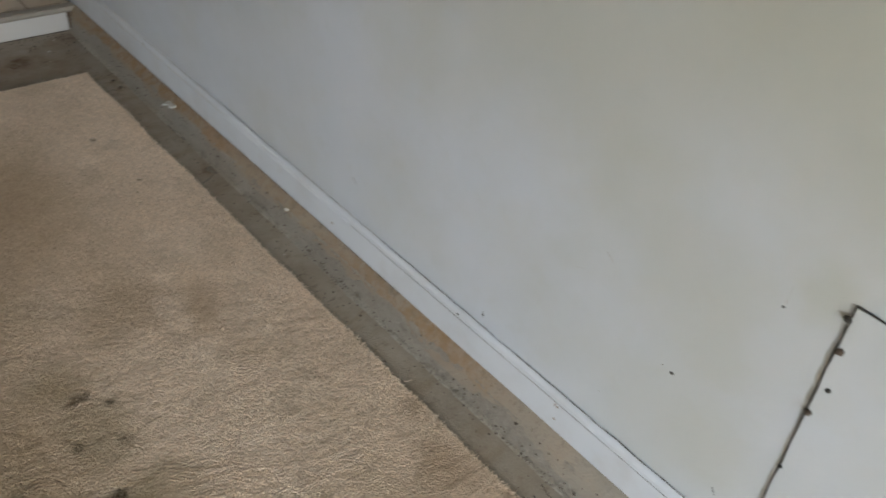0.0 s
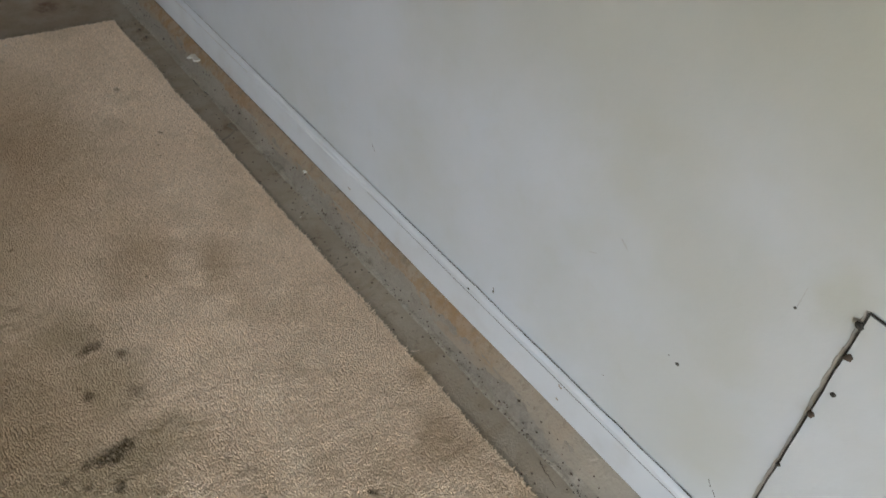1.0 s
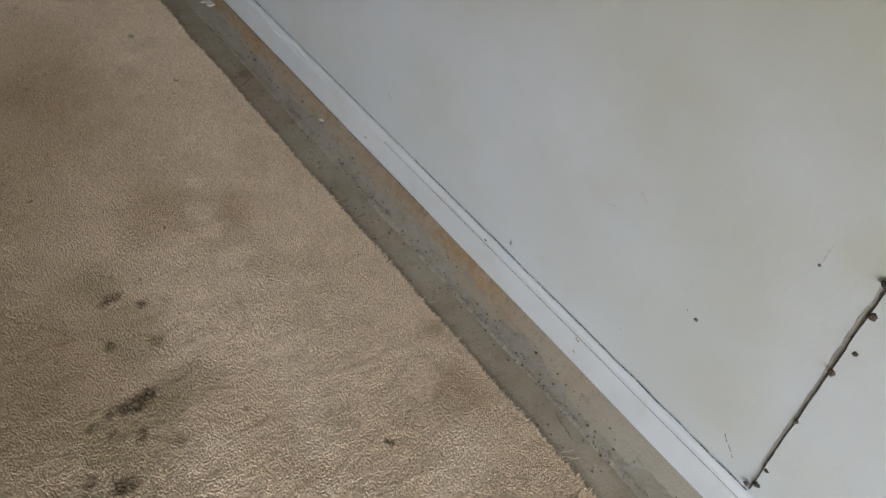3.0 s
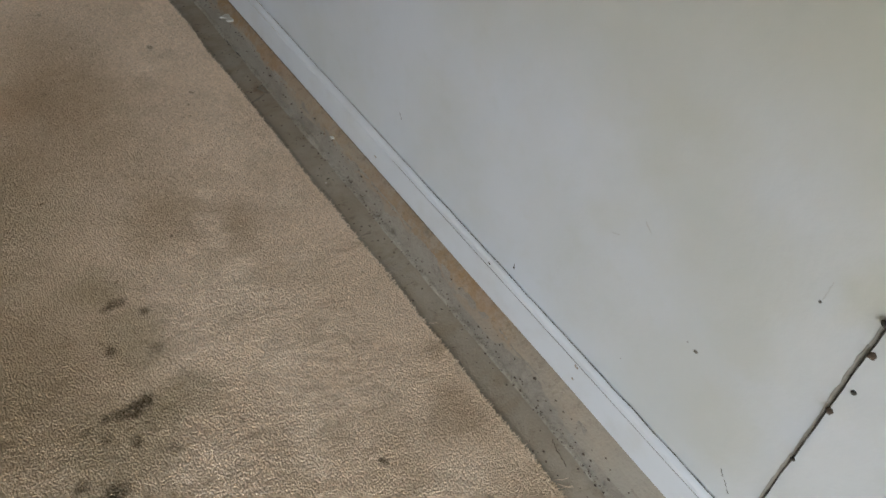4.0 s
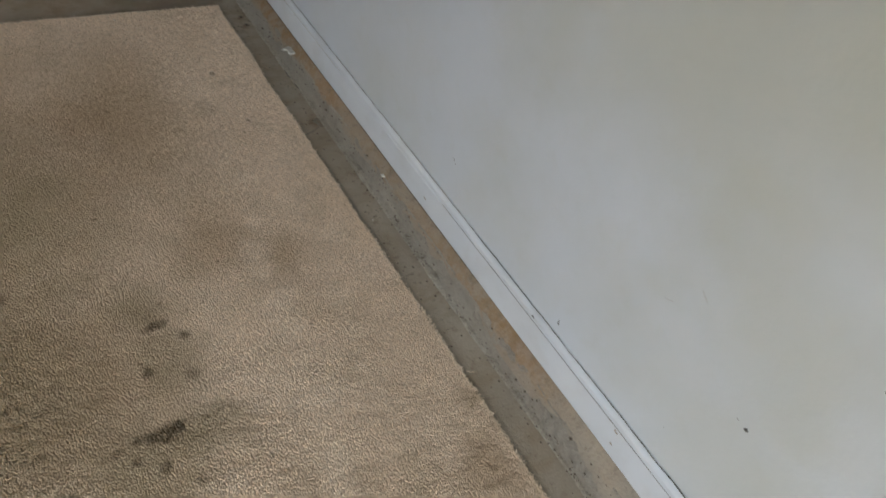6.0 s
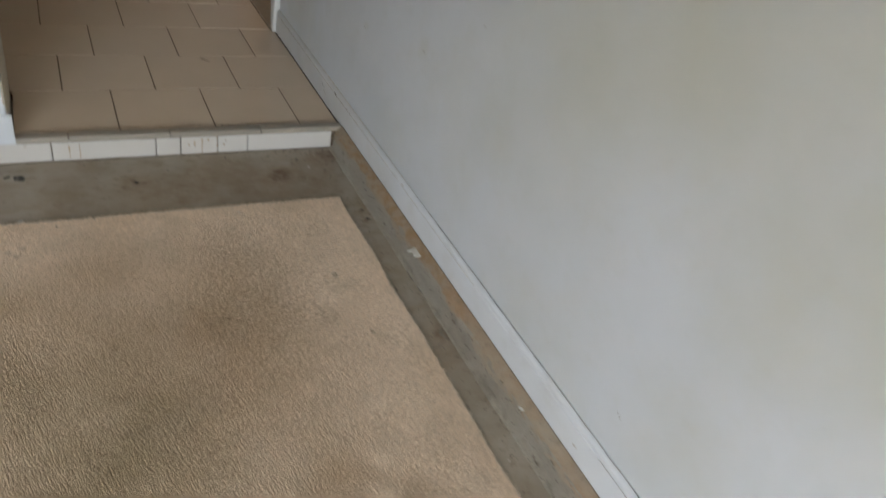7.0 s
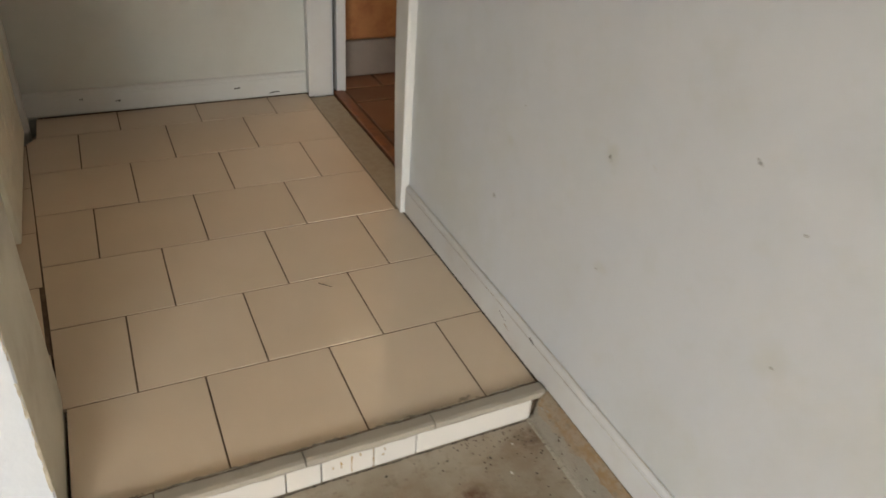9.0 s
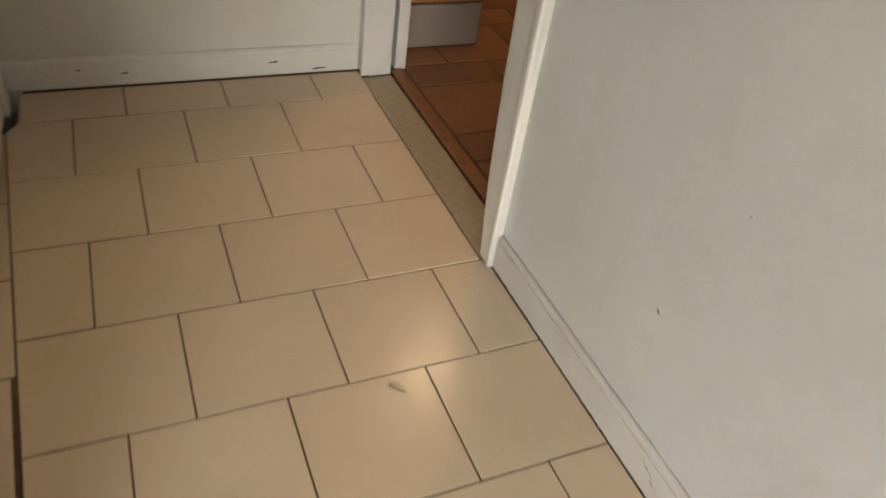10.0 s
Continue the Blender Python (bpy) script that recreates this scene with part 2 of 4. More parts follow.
def concrete_material(name, a, b, c_dark, rough, spots=(), grain=0.0, cool=(), rust=()):
    m = Nodes(name, rough)
    w = m.wobble(0.08, 11)
    c = m.mix(m.span(m.noise(5, 6, 0.65, w), 0.35, 0.68), a, b)
    c = m.mix(m.math("MULTIPLY", m.span(m.noise(26, 5, 0.7), 0.52, 0.74), 0.55), c, c_dark)
    if spots:
        veil = m.math("MULTIPLY", m.blobs(spots, m.wobble(0.14, 17)), m.span(m.noise(19, 6, 0.7), 0.30, 0.66, 0.25, 1.0))
        c = m.mix(m.math("MULTIPLY", veil, 0.8), c, (0.20, 0.138, 0.082))
        c = m.mix(m.math("MULTIPLY", m.blobs(rust, m.wobble(0.03, 30)), m.span(m.noise(60, 4, 0.7), 0.35, 0.6, 0.2, 1.0)), c, (0.115, 0.052, 0.024))
        olive = m.span(m.noise(9, 5, 0.65, m.stretch(0.6, 1.5, 1)), 0.50, 0.66, 0.0, 0.55)
        c = m.mix(olive, c, (0.215, 0.165, 0.104))
        marks = m.math("MULTIPLY", m.span(m.noise(46, 3, 0.6, m.stretch(0.55, 1.3, 1)), 0.62, 0.68), m.span(m.noise(6, 2), 0.48, 0.60))
        c = m.mix(m.math("MULTIPLY", marks, 0.5), c, (0.085, 0.06, 0.038))
    if cool:
        c = m.mix(m.math("MULTIPLY", m.blobs(cool, w), 0.8), c, (0.252, 0.226, 0.185))
    pits = m.span(m.voronoi(75, vec=m.wobble(0.02, 60)), 0.07, 0.16, 1.0, 0.0)
    pits = m.math("MULTIPLY", pits, m.span(m.noise(13, 3), 0.60, 0.70))
    c = m.mix(m.math("MULTIPLY", pits, 0.85), c, (0.05, 0.045, 0.035))
    streak = m.span(m.noise(34, 5, 0.7, m.stretch(0.5, 1.6, 1)), 0.58, 0.74, 0.0, 0.3)
    c = m.mix(streak, c, c_dark)
    if grain:
        c = m.mix(m.span(m.noise(150, 5, 0.75), 0.45, 0.66, 0.0, 0.55 * grain), c, c_dark)
        m.bump(m.noise(90, 5, 0.7), 0.006)
    specks = m.span(m.noise(230, 3, 0.7), 0.64 - 0.05 * grain, 0.72 - 0.05 * grain)
    c = m.mix(m.math("MULTIPLY", specks, m.span(m.noise(14), 0.42, 0.6, 0.0, 0.8)), c, (0.055, 0.047, 0.036))
    pale = m.span(m.noise(180, 3, 0.7, m.stretch(1, 1, 1.3)), 0.66, 0.74, 0.0, 0.5)
    c = m.mix(pale, c, (0.45, 0.42, 0.36))
    m.colour(c)
    m.rough(m.span(m.noise(12), 0.3, 0.7, rough - 0.15, rough + 0.15))
    m.bump(m.noise(160, 4), 0.0012)
    m.bump(m.math("SUBTRACT", 1.0, pits), 0.003)
    return m.mat


FLOOR_STAINS = [(-0.28, -0.22, 0.09, 0.75), (-0.76, -0.20, 0.06, 0.8), (-0.62, -0.25, 0.14, 0.5), (-0.45, -0.16, 0.15, 0.4), (-0.08, -0.47, 0.03, 1.0),
                (-0.08, -0.53, 0.03, 1.0), (-1.17, -0.28, 0.05, 0.5), (-0.10, -0.12, 0.10, 0.7), (-0.25, -0.38, 0.2, 0.5), (-0.9, -0.34, 0.16, 0.35), (-0.5, -0.3, 0.3, 0.35), (-0.2, -0.15, 0.16, 0.4), (-0.09, -0.7, 0.12, 0.35), (-0.09, -1.15, 0.16, 0.3), (-0.075, -1.10, 0.03, 0.9), (-0.09, -1.125, 0.022, 0.8), (-0.55, -0.14, 0.05, 0.5), (-0.40, -0.26, 0.18, 0.55), (-0.70, -0.30, 0.15, 0.4), (-0.16, -0.28, 0.12, 0.55), (-0.33, -0.30, 0.05, 0.8)]
floor_concrete = concrete_material("floor_concrete", (0.322, 0.275, 0.215), (0.258, 0.213, 0.158), (0.12, 0.075, 0.039), 0.6, at_height(FLOOR_STAINS, 0),
                                   rust=[(-0.285, -0.215, 0, 0.055, 1.0), (-0.31, -0.24, 0, 0.025, 0.6), (-0.76, -0.20, 0, 0.022, 0.9), (-0.735, -0.205, 0, 0.014, 0.6), (-0.79, -0.235, 0, 0.02, 0.4), (-0.985, -0.30, 0, 0.024, 0.5), (-1.155, -0.27, 0, 0.02, 0.6), (-0.08, -0.472, 0, 0.016, 0.9), (-0.08, -0.526, 0, 0.016, 0.9), (-0.08, -0.10, 0, 0.05, 0.6), (-0.11, -0.35, 0, 0.016, 0.6), (-0.075, -1.10, 0, 0.03, 0.7)])
kerb_concrete = concrete_material("kerb_concrete", (0.295, 0.26, 0.212), (0.222, 0.19, 0.148), (0.13, 0.105, 0.078), 0.9, grain=0.35,
                                  cool=[(-0.04, -0.10, 0.04, 0.16, 0.8), (-0.04, -0.35, 0.04, 0.2, 0.9), (-0.04, -0.6, 0.04, 0.2, 0.8), (-0.04, -0.9, 0.04, 0.22, 0.6)])


kerb_plain = concrete_material("kerb_plain", (0.30, 0.28, 0.24), (0.235, 0.215, 0.18), (0.13, 0.11, 0.085), 0.85, grain=0.25)
mortar = concrete_material("mortar", (0.34, 0.305, 0.25), (0.25, 0.215, 0.165), (0.11, 0.088, 0.062), 0.9, grain=0.9)


def sill_material():
    m = Nodes("weathered_sill", 0.85)
    c = m.mix(m.span(m.noise(3.2, 5, 0.6), 0.40, 0.66), (0.275, 0.23, 0.175), (0.29, 0.205, 0.135))
    c = m.mix(m.span(m.noise(22, 5, 0.7), 0.48, 0.70, 0, 0.75), c, (0.305, 0.245, 0.172))
    c = m.mix(m.span(m.noise(75, 4, 0.7), 0.58, 0.72, 0, 0.7), c, (0.13, 0.095, 0.06))
    rust = m.blobs([(0, -0.12, 0.08, 0.32, 1.0), (0, -0.45, 0.08, 0.32, 1.0), (0, -0.75, 0.08, 0.26, 0.9), (0, -1.05, 0.08, 0.24, 0.6), (0, -1.45, 0.08, 0.3, 0.45), (0, -1.85, 0.08, 0.28, 0.6), (0, -2.1, 0.08, 0.22, 0.65)], m.wobble(0.12, 16))
    c = m.mix(m.math("MULTIPLY", rust, m.span(m.noise(28, 5, 0.7), 0.38, 0.62, 0.1, 0.9)), c, (0.235, 0.138, 0.058))
    c = m.mix(m.span(m.noise(40, 5, 0.75), 0.52, 0.66, 0, 0.6), c, (0.17, 0.135, 0.095))
    sep = m.nt.nodes.new("ShaderNodeSeparateXYZ")
    m.nt.links.new(m.wobble(0.02, 45), sep.inputs[0])
    low = m.span(sep.outputs["Z"], 0.050, 0.066, 0.7, 0.0)
    c = m.mix(low, c, (0.255, 0.215, 0.165))
    bare = m.blobs([(0, -2.75, 0.08, 0.42, 1.0), (0, -3.3, 0.08, 0.5, 1.0)], m.wobble(0.12, 12))
    c = m.mix(m.math("MULTIPLY", bare, 0.8), c, (0.28, 0.255, 0.212))
    m.colour(c)
    m.bump(m.noise(130, 5), 0.003)
    return m.mat


sill_wood = sill_material()


def tile_material(name, a, b, rough, dirt):
    m = Nodes(name, rough)
    r = m.random()
    c = m.mix(r, a, b)
    c = m.mix(m.span(m.noise(4, 3, 0.5), 0.3, 0.9, 0, 0.22), c, dirt)
    c = m.mix(m.span(m.noise(70, 5, 0.7), 0.62, 0.8, 0, 0.22), c, dirt)
    m.colour(c)
    m.rough(m.span(m.noise(5, 2), 0.2, 0.8, rough - 0.03, rough + 0.05))
    m.put(m.bsdf.inputs["Specular IOR Level"], 0.32)
    m.bump(m.noise(6, 1), 0.0004)
    return m.mat


cream_tile = tile_material("cream_tile", (0.60, 0.49, 0.378), (0.56, 0.452, 0.343), 0.22, (0.42, 0.345, 0.245))
riser_tile_mat = tile_material("riser_tile", (0.51, 0.487, 0.452), (0.465, 0.44, 0.402), 0.40, (0.40, 0.33, 0.25))
nosing_stone = tile_material("nosing_stone", (0.31, 0.275, 0.228), (0.265, 0.23, 0.185), 0.55, (0.15, 0.112, 0.075))
terracotta = tile_material("terracotta", (0.195, 0.094, 0.050), (0.135, 0.066, 0.035), 0.45, (0.10, 0.045, 0.024))


def plain(name, a, b, rough=0.6, scale=20, metal=0.0):
    m = Nodes(name, rough, metal)
    m.colour(m.mix(m.span(m.noise(scale, 5, 0.65), 0.35, 0.7), a, b))
    m.bump(m.noise(scale * 6, 4), 0.0008)
    return m.mat


worn_plaster = plain("worn_plaster", (0.40, 0.36, 0.28), (0.30, 0.25, 0.18), 0.85, 60)
dark_debris = plain("dark_debris", (0.028, 0.024, 0.018), (0.075, 0.065, 0.048), 0.95, 160)
dried_glue = plain("dried_glue", (0.30, 0.195, 0.075), (0.22, 0.125, 0.045), 0.5, 80)
grout = plain("grout", (0.080, 0.050, 0.028), (0.135, 0.090, 0.056), 0.95, 30)
dark_gap = plain("dark_gap", (0.028, 0.024, 0.018), (0.06, 0.05, 0.038), 0.95, 60)
faint_mark = plain("faint_mark", (0.42, 0.40, 0.37), (0.48, 0.47, 0.44), 0.7, 60)
grime = plain("grime", (0.30, 0.265, 0.21), (0.42, 0.39, 0.33), 0.8, 70)
grey_gap = plain("grey_gap", (0.07, 0.063, 0.05), (0.16, 0.15, 0.125), 0.9, 50)
grey_line = plain("grey_line", (0.20, 0.19, 0.165), (0.34, 0.325, 0.29), 0.8, 40)
pale_line = plain("pale_line", (0.40, 0.37, 0.31), (0.52, 0.49, 0.42), 0.8, 40)
band_grey = plain("band_grey", (0.40, 0.385, 0.345), (0.49, 0.475, 0.43), 0.8, 40)
band_dark = plain("band_dark", (0.31, 0.295, 0.25), (0.40, 0.385, 0.34), 0.8, 40)
scuff_dark = plain("scuff_dark", (0.10, 0.09, 0.075), (0.20, 0.185, 0.16), 0.8, 90)
damp = plain("damp_concrete", (0.16, 0.13, 0.095), (0.21, 0.175, 0.13), 0.6, 60)
smear = plain("brown_smear", (0.26, 0.205, 0.15), (0.38, 0.32, 0.25), 0.6, 60)
sill_stone = plain("threshold_stone", (0.30, 0.255, 0.185), (0.25, 0.205, 0.145), 0.45, 40)
red_wood = plain("red_wood", (0.21, 0.082, 0.034), (0.13, 0.05, 0.022), 0.4, 25)
cabinet_wood = plain("cabinet_wood", (0.34, 0.15, 0.055), (0.25, 0.10, 0.036), 0.4, 12)
plinth_paint = paint("plinth_paint", (0.21, 0.175, 0.145), (0.14, 0.112, 0.088), 0.5, 0.4, 5)
dark_metal = plain("dark_metal", (0.045, 0.04, 0.034), (0.08, 0.07, 0.055), 0.5, 60, 0.3)
grey_plastic = plain("grey_plastic", (0.13, 0.125, 0.10), (0.17, 0.16, 0.13), 0.45, 25)
chip_white = plain("chip_white", (0.58, 0.55, 0.49), (0.44, 0.41, 0.35), 0.7, 80)
twig_brown = plain("twig_brown", (0.05, 0.032, 0.018), (0.09, 0.06, 0.037), 0.8, 90)
gl = Nodes("window_glass", 0.02)
gl.put(gl.bsdf.inputs["Transmission Weight"], 1.0)
window_glass = gl.mat
carpet_pile = carpet_material()


# ---- mesh helpers ----
def mesh_object(name, bm, material, parent=None, smooth=False):
    me = bpy.data.meshes.new(name)
    bm.to_mesh(me)
    bm.free()
    me.materials.append(material)
    if smooth:
        for p in me.polygons:
            p.use_smooth = True
    ob = new(name, me)
    ob.parent = parent
    return ob


def part(name, bm, material, parent, label="", smooth=False):
    ob = mesh_object(name, bm, material, parent, smooth)
    return tagged(ob, label) if label else ob


def setting(name, bm, material, label, category, smooth=False):
    return tagged(mesh_object(name, bm, material, None, smooth), label, category, kind="structure")


def thing(name, label, category, place=(0, 0, 0), group=""):
    ob = new(name)
    ob.location = place
    ob.empty_display_size = 0.05
    return tagged(ob, label, category, group)


def box(x0, x1, y0, y1, z0, z1, bevel=0.0, bm=None, segments=1):
    one = bmesh.new()
    bmesh.ops.create_cube(one, size=1)
    for v in one.verts:
        v.co = Vector(((x0 + x1) / 2 + v.co.x * (x1 - x0), (y0 + y1) / 2 + v.co.y * (y1 - y0), (z0 + z1) / 2 + v.co.z * (z1 - z0)))
    if bevel:
        bmesh.ops.bevel(one, geom=one.edges[:], offset=bevel, segments=segments, affect="EDGES", profile=0.5)
    if bm is None:
        return one
    tmp = bpy.data.meshes.new("tmp")
    one.to_mesh(tmp)
    one.free()
    bm.from_mesh(tmp)
    bpy.data.meshes.remove(tmp)
    return bm


def sweep(profile, stations, place, close=False):
    """A strip: profile points (u, v) carried along stations; place(u, v, s, i) gives the point."""
    bm = bmesh.new()
    rings = [[bm.verts.new(place(u, v, s, i)) for i, (u, v) in enumerate(profile)] for s in stations]
    n = len(profile)
    for a, b in zip(rings, rings[1:]):
        for i in range(n if close else n - 1):
            j = (i + 1) % n
            bm.faces.new((a[i], a[j], b[j], b[i]))
    if close:
        bm.faces.new(rings[0][::-1])
        bm.faces.new(rings[-1])
    bmesh.ops.recalc_face_normals(bm, faces=bm.faces[:])
    return bm


def steps(a, b, d):
    n = max(2, int(round((b - a) / d)) + 1)
    return [a + (b - a) * i / (n - 1) for i in range(n)]


def n3(x, y, z):
    return noise.noise(Vector((x, y, z)))


# ---- large structure ----
L = 0.080            # the landing's tiled level
STEP_Y = -0.042      # the riser's face
BACK_Y = 2.055
CEIL = 2.42
ROOM_W, ROOM_S = -5.4, WY

ground = setting("floor", box(-2.0, 0.1, 0.31, 2.16, -0.12, 0.0, bm=box(ROOM_W - 0.1, 0.1, ROOM_S - 0.12, 0.31, -0.12, 0.0)), floor_concrete,
                 "bare stained grey-brown concrete floor slab", "floor")

# the long wall beside the walk, with the doorway beyond the step
DOOR_A, DOOR_B, DOOR_H = 0.955, 1.985, 2.06
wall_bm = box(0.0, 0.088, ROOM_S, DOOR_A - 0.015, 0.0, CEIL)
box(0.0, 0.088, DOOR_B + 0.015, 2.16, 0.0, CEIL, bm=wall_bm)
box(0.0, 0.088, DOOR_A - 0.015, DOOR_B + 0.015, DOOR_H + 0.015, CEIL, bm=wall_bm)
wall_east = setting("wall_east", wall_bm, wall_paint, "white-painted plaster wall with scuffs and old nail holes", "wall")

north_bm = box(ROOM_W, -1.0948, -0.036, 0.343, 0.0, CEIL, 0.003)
wall_north = setting("wall_north", north_bm, north_lit_paint, "white-painted wall whose return beside the step is tinted for warm dim light", "wall")
# thin added sheet that carries the return's painted warm shade
part("return_tint_sheet", box(-1.0965, -1.0935, -0.0320, 0.341, 0.0, CEIL - 0.0026, 0.001), return_shade_tint, wall_north, "return face with a worn edge, its warm dim light painted as beige")
wall_back = setting("wall_back", box(-1.30, 0.0, BACK_Y, BACK_Y + 0.1, 0.0, CEIL), hall_paint, "white-painted wall closing the tiled landing", "wall")
closet_bm = box(-2.0, -1.90, 0.343, BACK_Y + 0.1, 0.0, CEIL)
box(-1.90, -1.16, 0.343, 1.93, 2.06, CEIL, bm=closet_bm)
box(-1.30, -1.175, 1.935, BACK_Y, 0.0, CEIL, bm=closet_bm)
box(-1.90, -1.30, 1.935, BACK_Y + 0.1, 0.0, CEIL, bm=closet_bm)
wall_closet = setting("wall_closet", closet_bm, hall_paint, "white wall and header round the sliding closet doors", "wall")
wall_west = setting("wall_west", box(ROOM_W - 0.1, ROOM_W, ROOM_S, 0.343, 0.0, CEIL), wall_paint, "white-painted plain room wall", "wall")
south_bm = box(ROOM_W - 0.1, WX0, WY - 0.12, WY, 0, CEIL)
box(WX1, 0.088, WY - 0.12, WY, 0, CEIL, bm=south_bm)
box(WX0, WX1, WY - 0.12, WY, 0, WZ0, bm=south_bm)
box(WX0, WX1, WY - 0.12, WY, WZ1, CEIL, bm=south_bm)
wall_south = setting("wall_south", south_bm, wall_paint, "white-painted wall with a wide glazed opening", "wall")
ceiling = setting("ceiling", box(ROOM_W - 0.1, 2.4, ROOM_S - 0.12, 3.7, CEIL, CEIL + 0.1), ceiling_paint, "plain white ceiling", "ceiling")

window = tagged(new("window_1"), "wide white-framed glazed window behind the walk", "window", kind="structure")
fr = box(WX0, WX0 + 0.05, WY - 0.09, WY - 0.03, WZ0, WZ1, 0.004)
box(WX1 - 0.05, WX1, WY - 0.09, WY - 0.03, WZ0, WZ1, 0.004, bm=fr)
box(WX0 + 0.05, WX1 - 0.05, WY - 0.09, WY - 0.03, WZ0, WZ0 + 0.05, 0.004, bm=fr)
box(WX0 + 0.05, WX1 - 0.05, WY - 0.09, WY - 0.03, WZ1 - 0.05, WZ1, 0.004, bm=fr)
box(-2.925, -2.875, WY - 0.085, WY - 0.035, WZ0 + 0.05, WZ1 - 0.05, 0.004, bm=fr)
part("window_frame", fr, trim_paint, window)
for xa, xb in ((WX0 + 0.05, -2.925), (-2.875, WX1 - 0.05)):
    pane = part("pane", box(xa, xb, WY - 0.064, WY - 0.058, WZ0 + 0.05, WZ1 - 0.05), window_glass, window)
    pane.visible_shadow = False

# the next room, seen by the doorway
side_bm = box(2.2, 2.3, -0.1, 3.6, 0, CEIL)
box(0.088, 2.2, -0.2, -0.1, 0, CEIL, bm=side_bm)
box(0.088, 2.3, 3.6, 3.7, 0, CEIL, bm=side_bm)
box(-0.02, 0.088, 2.16, 3.6, 0, CEIL, bm=side_bm)
wall_kitchen = setting("wall_kitchen", side_bm, ochre_paint, "ochre-painted wall of the next room", "wall")
kitchen_floor = setting("floor_kitchen", box(0.155, 2.2, -0.1, 3.6, 0.0, 0.0705), grout, "terracotta-tiled floor with dark joints", "floor")


# ---- kerb, sill and baseboards ----
def kerb_place(u, v, s, i):
    k = 0.005 * n3(s * 9, i * 0.9, 0) + 0.006 * n3(s * 2.3, i * 0.6, 4) + 0.004 * n3(s * 38, i * 1.4, 8) + 0.002 * n3(s * 110, i * 3.3, 2)
    low = 1.0 if 0 < i < 8 else 0.0
    return (u + k * low, s, max(0.0, v + 0.5 * k * low))


KERB = [(-0.052, 0.0), (-0.048, 0.006), (-0.043, 0.009), (-0.040, 0.022), (-0.038, 0.040), (-0.035, 0.055), (-0.031, 0.066), (-0.024, 0.071), (0.0, 0.073)]
kerb = setting("kerb_east", sweep(KERB, [*steps(ROOM_S, -3.0, 0.05), *steps(-2.99, -0.045, 0.005)], kerb_place), kerb_concrete,
               "rough chipped concrete kerb along the foot of the wall", "kerb", smooth=True)


def bead_place(u, v, s, i):
    h = 0.75 + 0.9 * n3(s * 7, 2, 9) + 0.5 * n3(s * 40, 3, 1)
    h = max(0.05, h)
    return (-0.050 + u * (0.6 + 0.5 * h) + 0.0025 * n3(s * 16, 1, 1), s, 0.0004 + v * h)


BEAD = [(-0.008, 0.0), (-0.006, 0.003), (-0.002, 0.0062), (0.003, 0.008), (0.008, 0.0085), (0.010, 0.0)]
part("mortar_bead", sweep(BEAD, steps(-2.99, -0.046, 0.004), bead_place), mortar, kerb, "crumbly pale mortar along the foot")


def sill_place(u, v, s, i):
    if i == 0:
        w = min(1.0, max(0.0, 0.40 + 0.4 * min(1.0, max(0.0, (-1.7 - s) / 0.5)) + 0.9 * n3(s * 5, 4, 2) + 0.5 * n3(s * 21, 7, 3) + 0.25 * n3(s * 80, 1, 5)))
        return (u - 0.0105 * w, s, v - 0.034 * w)
    k = 0.004 * n3(s * 14, i * 0.9, 11) + 0.003 * n3(s * 60, i * 1.6, 15)
    return (u + (k if i < 4 else 0), s, v + (0.6 * k if i < 4 else 0))


SILL = [(-0.0335, 0.066), (-0.029, 0.0735), (-0.021, 0.081), (-0.013, 0.090), (-0.004, 0.096), (-0.001, 0.098)]
sill = setting("sill_plate", sweep(SILL, [*steps(ROOM_S, -3.0, 0.05), *steps(-2.99, -0.048, 0.005)], sill_place), sill_wood,
               "weathered tan timber sill strip between kerb and baseboard", "sill", smooth=True)

BOARD = [(0.0, 0.0), (0.0125, 0.0), (0.0135, 0.003), (0.0135, 0.074), (0.0118, 0.0765), (0.0118, 0.079), (0.0132, 0.081), (0.0126, 0.087), (0.0085, 0.0925), (0.004, 0.0955), (0.0, 0.0965)]


def board_along_y(x, z, sign, a, b, wave=0.0015):
    return sweep(BOARD, steps(a, b, 0.04),
                 lambda u, v, s, i: (x + sign * (u + wave * n3(s * 2.1, 0, 3) * (u > 0)), s, z + v + wave * n3(s * 3.3, 5, 0)), close=True)


def board_along_x(y, z, sign, a, b, wave=0.0015):
    return sweep(BOARD, steps(a, b, 0.04), lambda u, v, s, i: (s, y + sign * (u + wave * n3(s * 2.1, 0, 3) * (u > 0)), z + v + wave * n3(s * 3.3, 5, 0)), close=True)


baseboard_east = setting("baseboard_east", board_along_y(0, 0.0925, -1, ROOM_S, 0.885), trim_paint, "white-painted moulded baseboard with a cracked top edge", "baseboard")
part("foot", box(-0.0122, -0.001, -0.012, 0.884, L - 0.001, 0.0935, 0.001), trim_paint, baseboard_east)
baseboard_north = setting("baseboard_north", board_along_x(-0.036, 0.072, -1, ROOM_W, -1.082), trim_north_lit, "white-painted baseboard above a bare concrete kerb", "baseboard")
baseboard_back = setting("baseboard_back", board_along_x(BACK_Y, 0.088, -1, -1.175, -0.03), hall_trim, "scuffed white baseboard at the end of the landing", "baseboard")


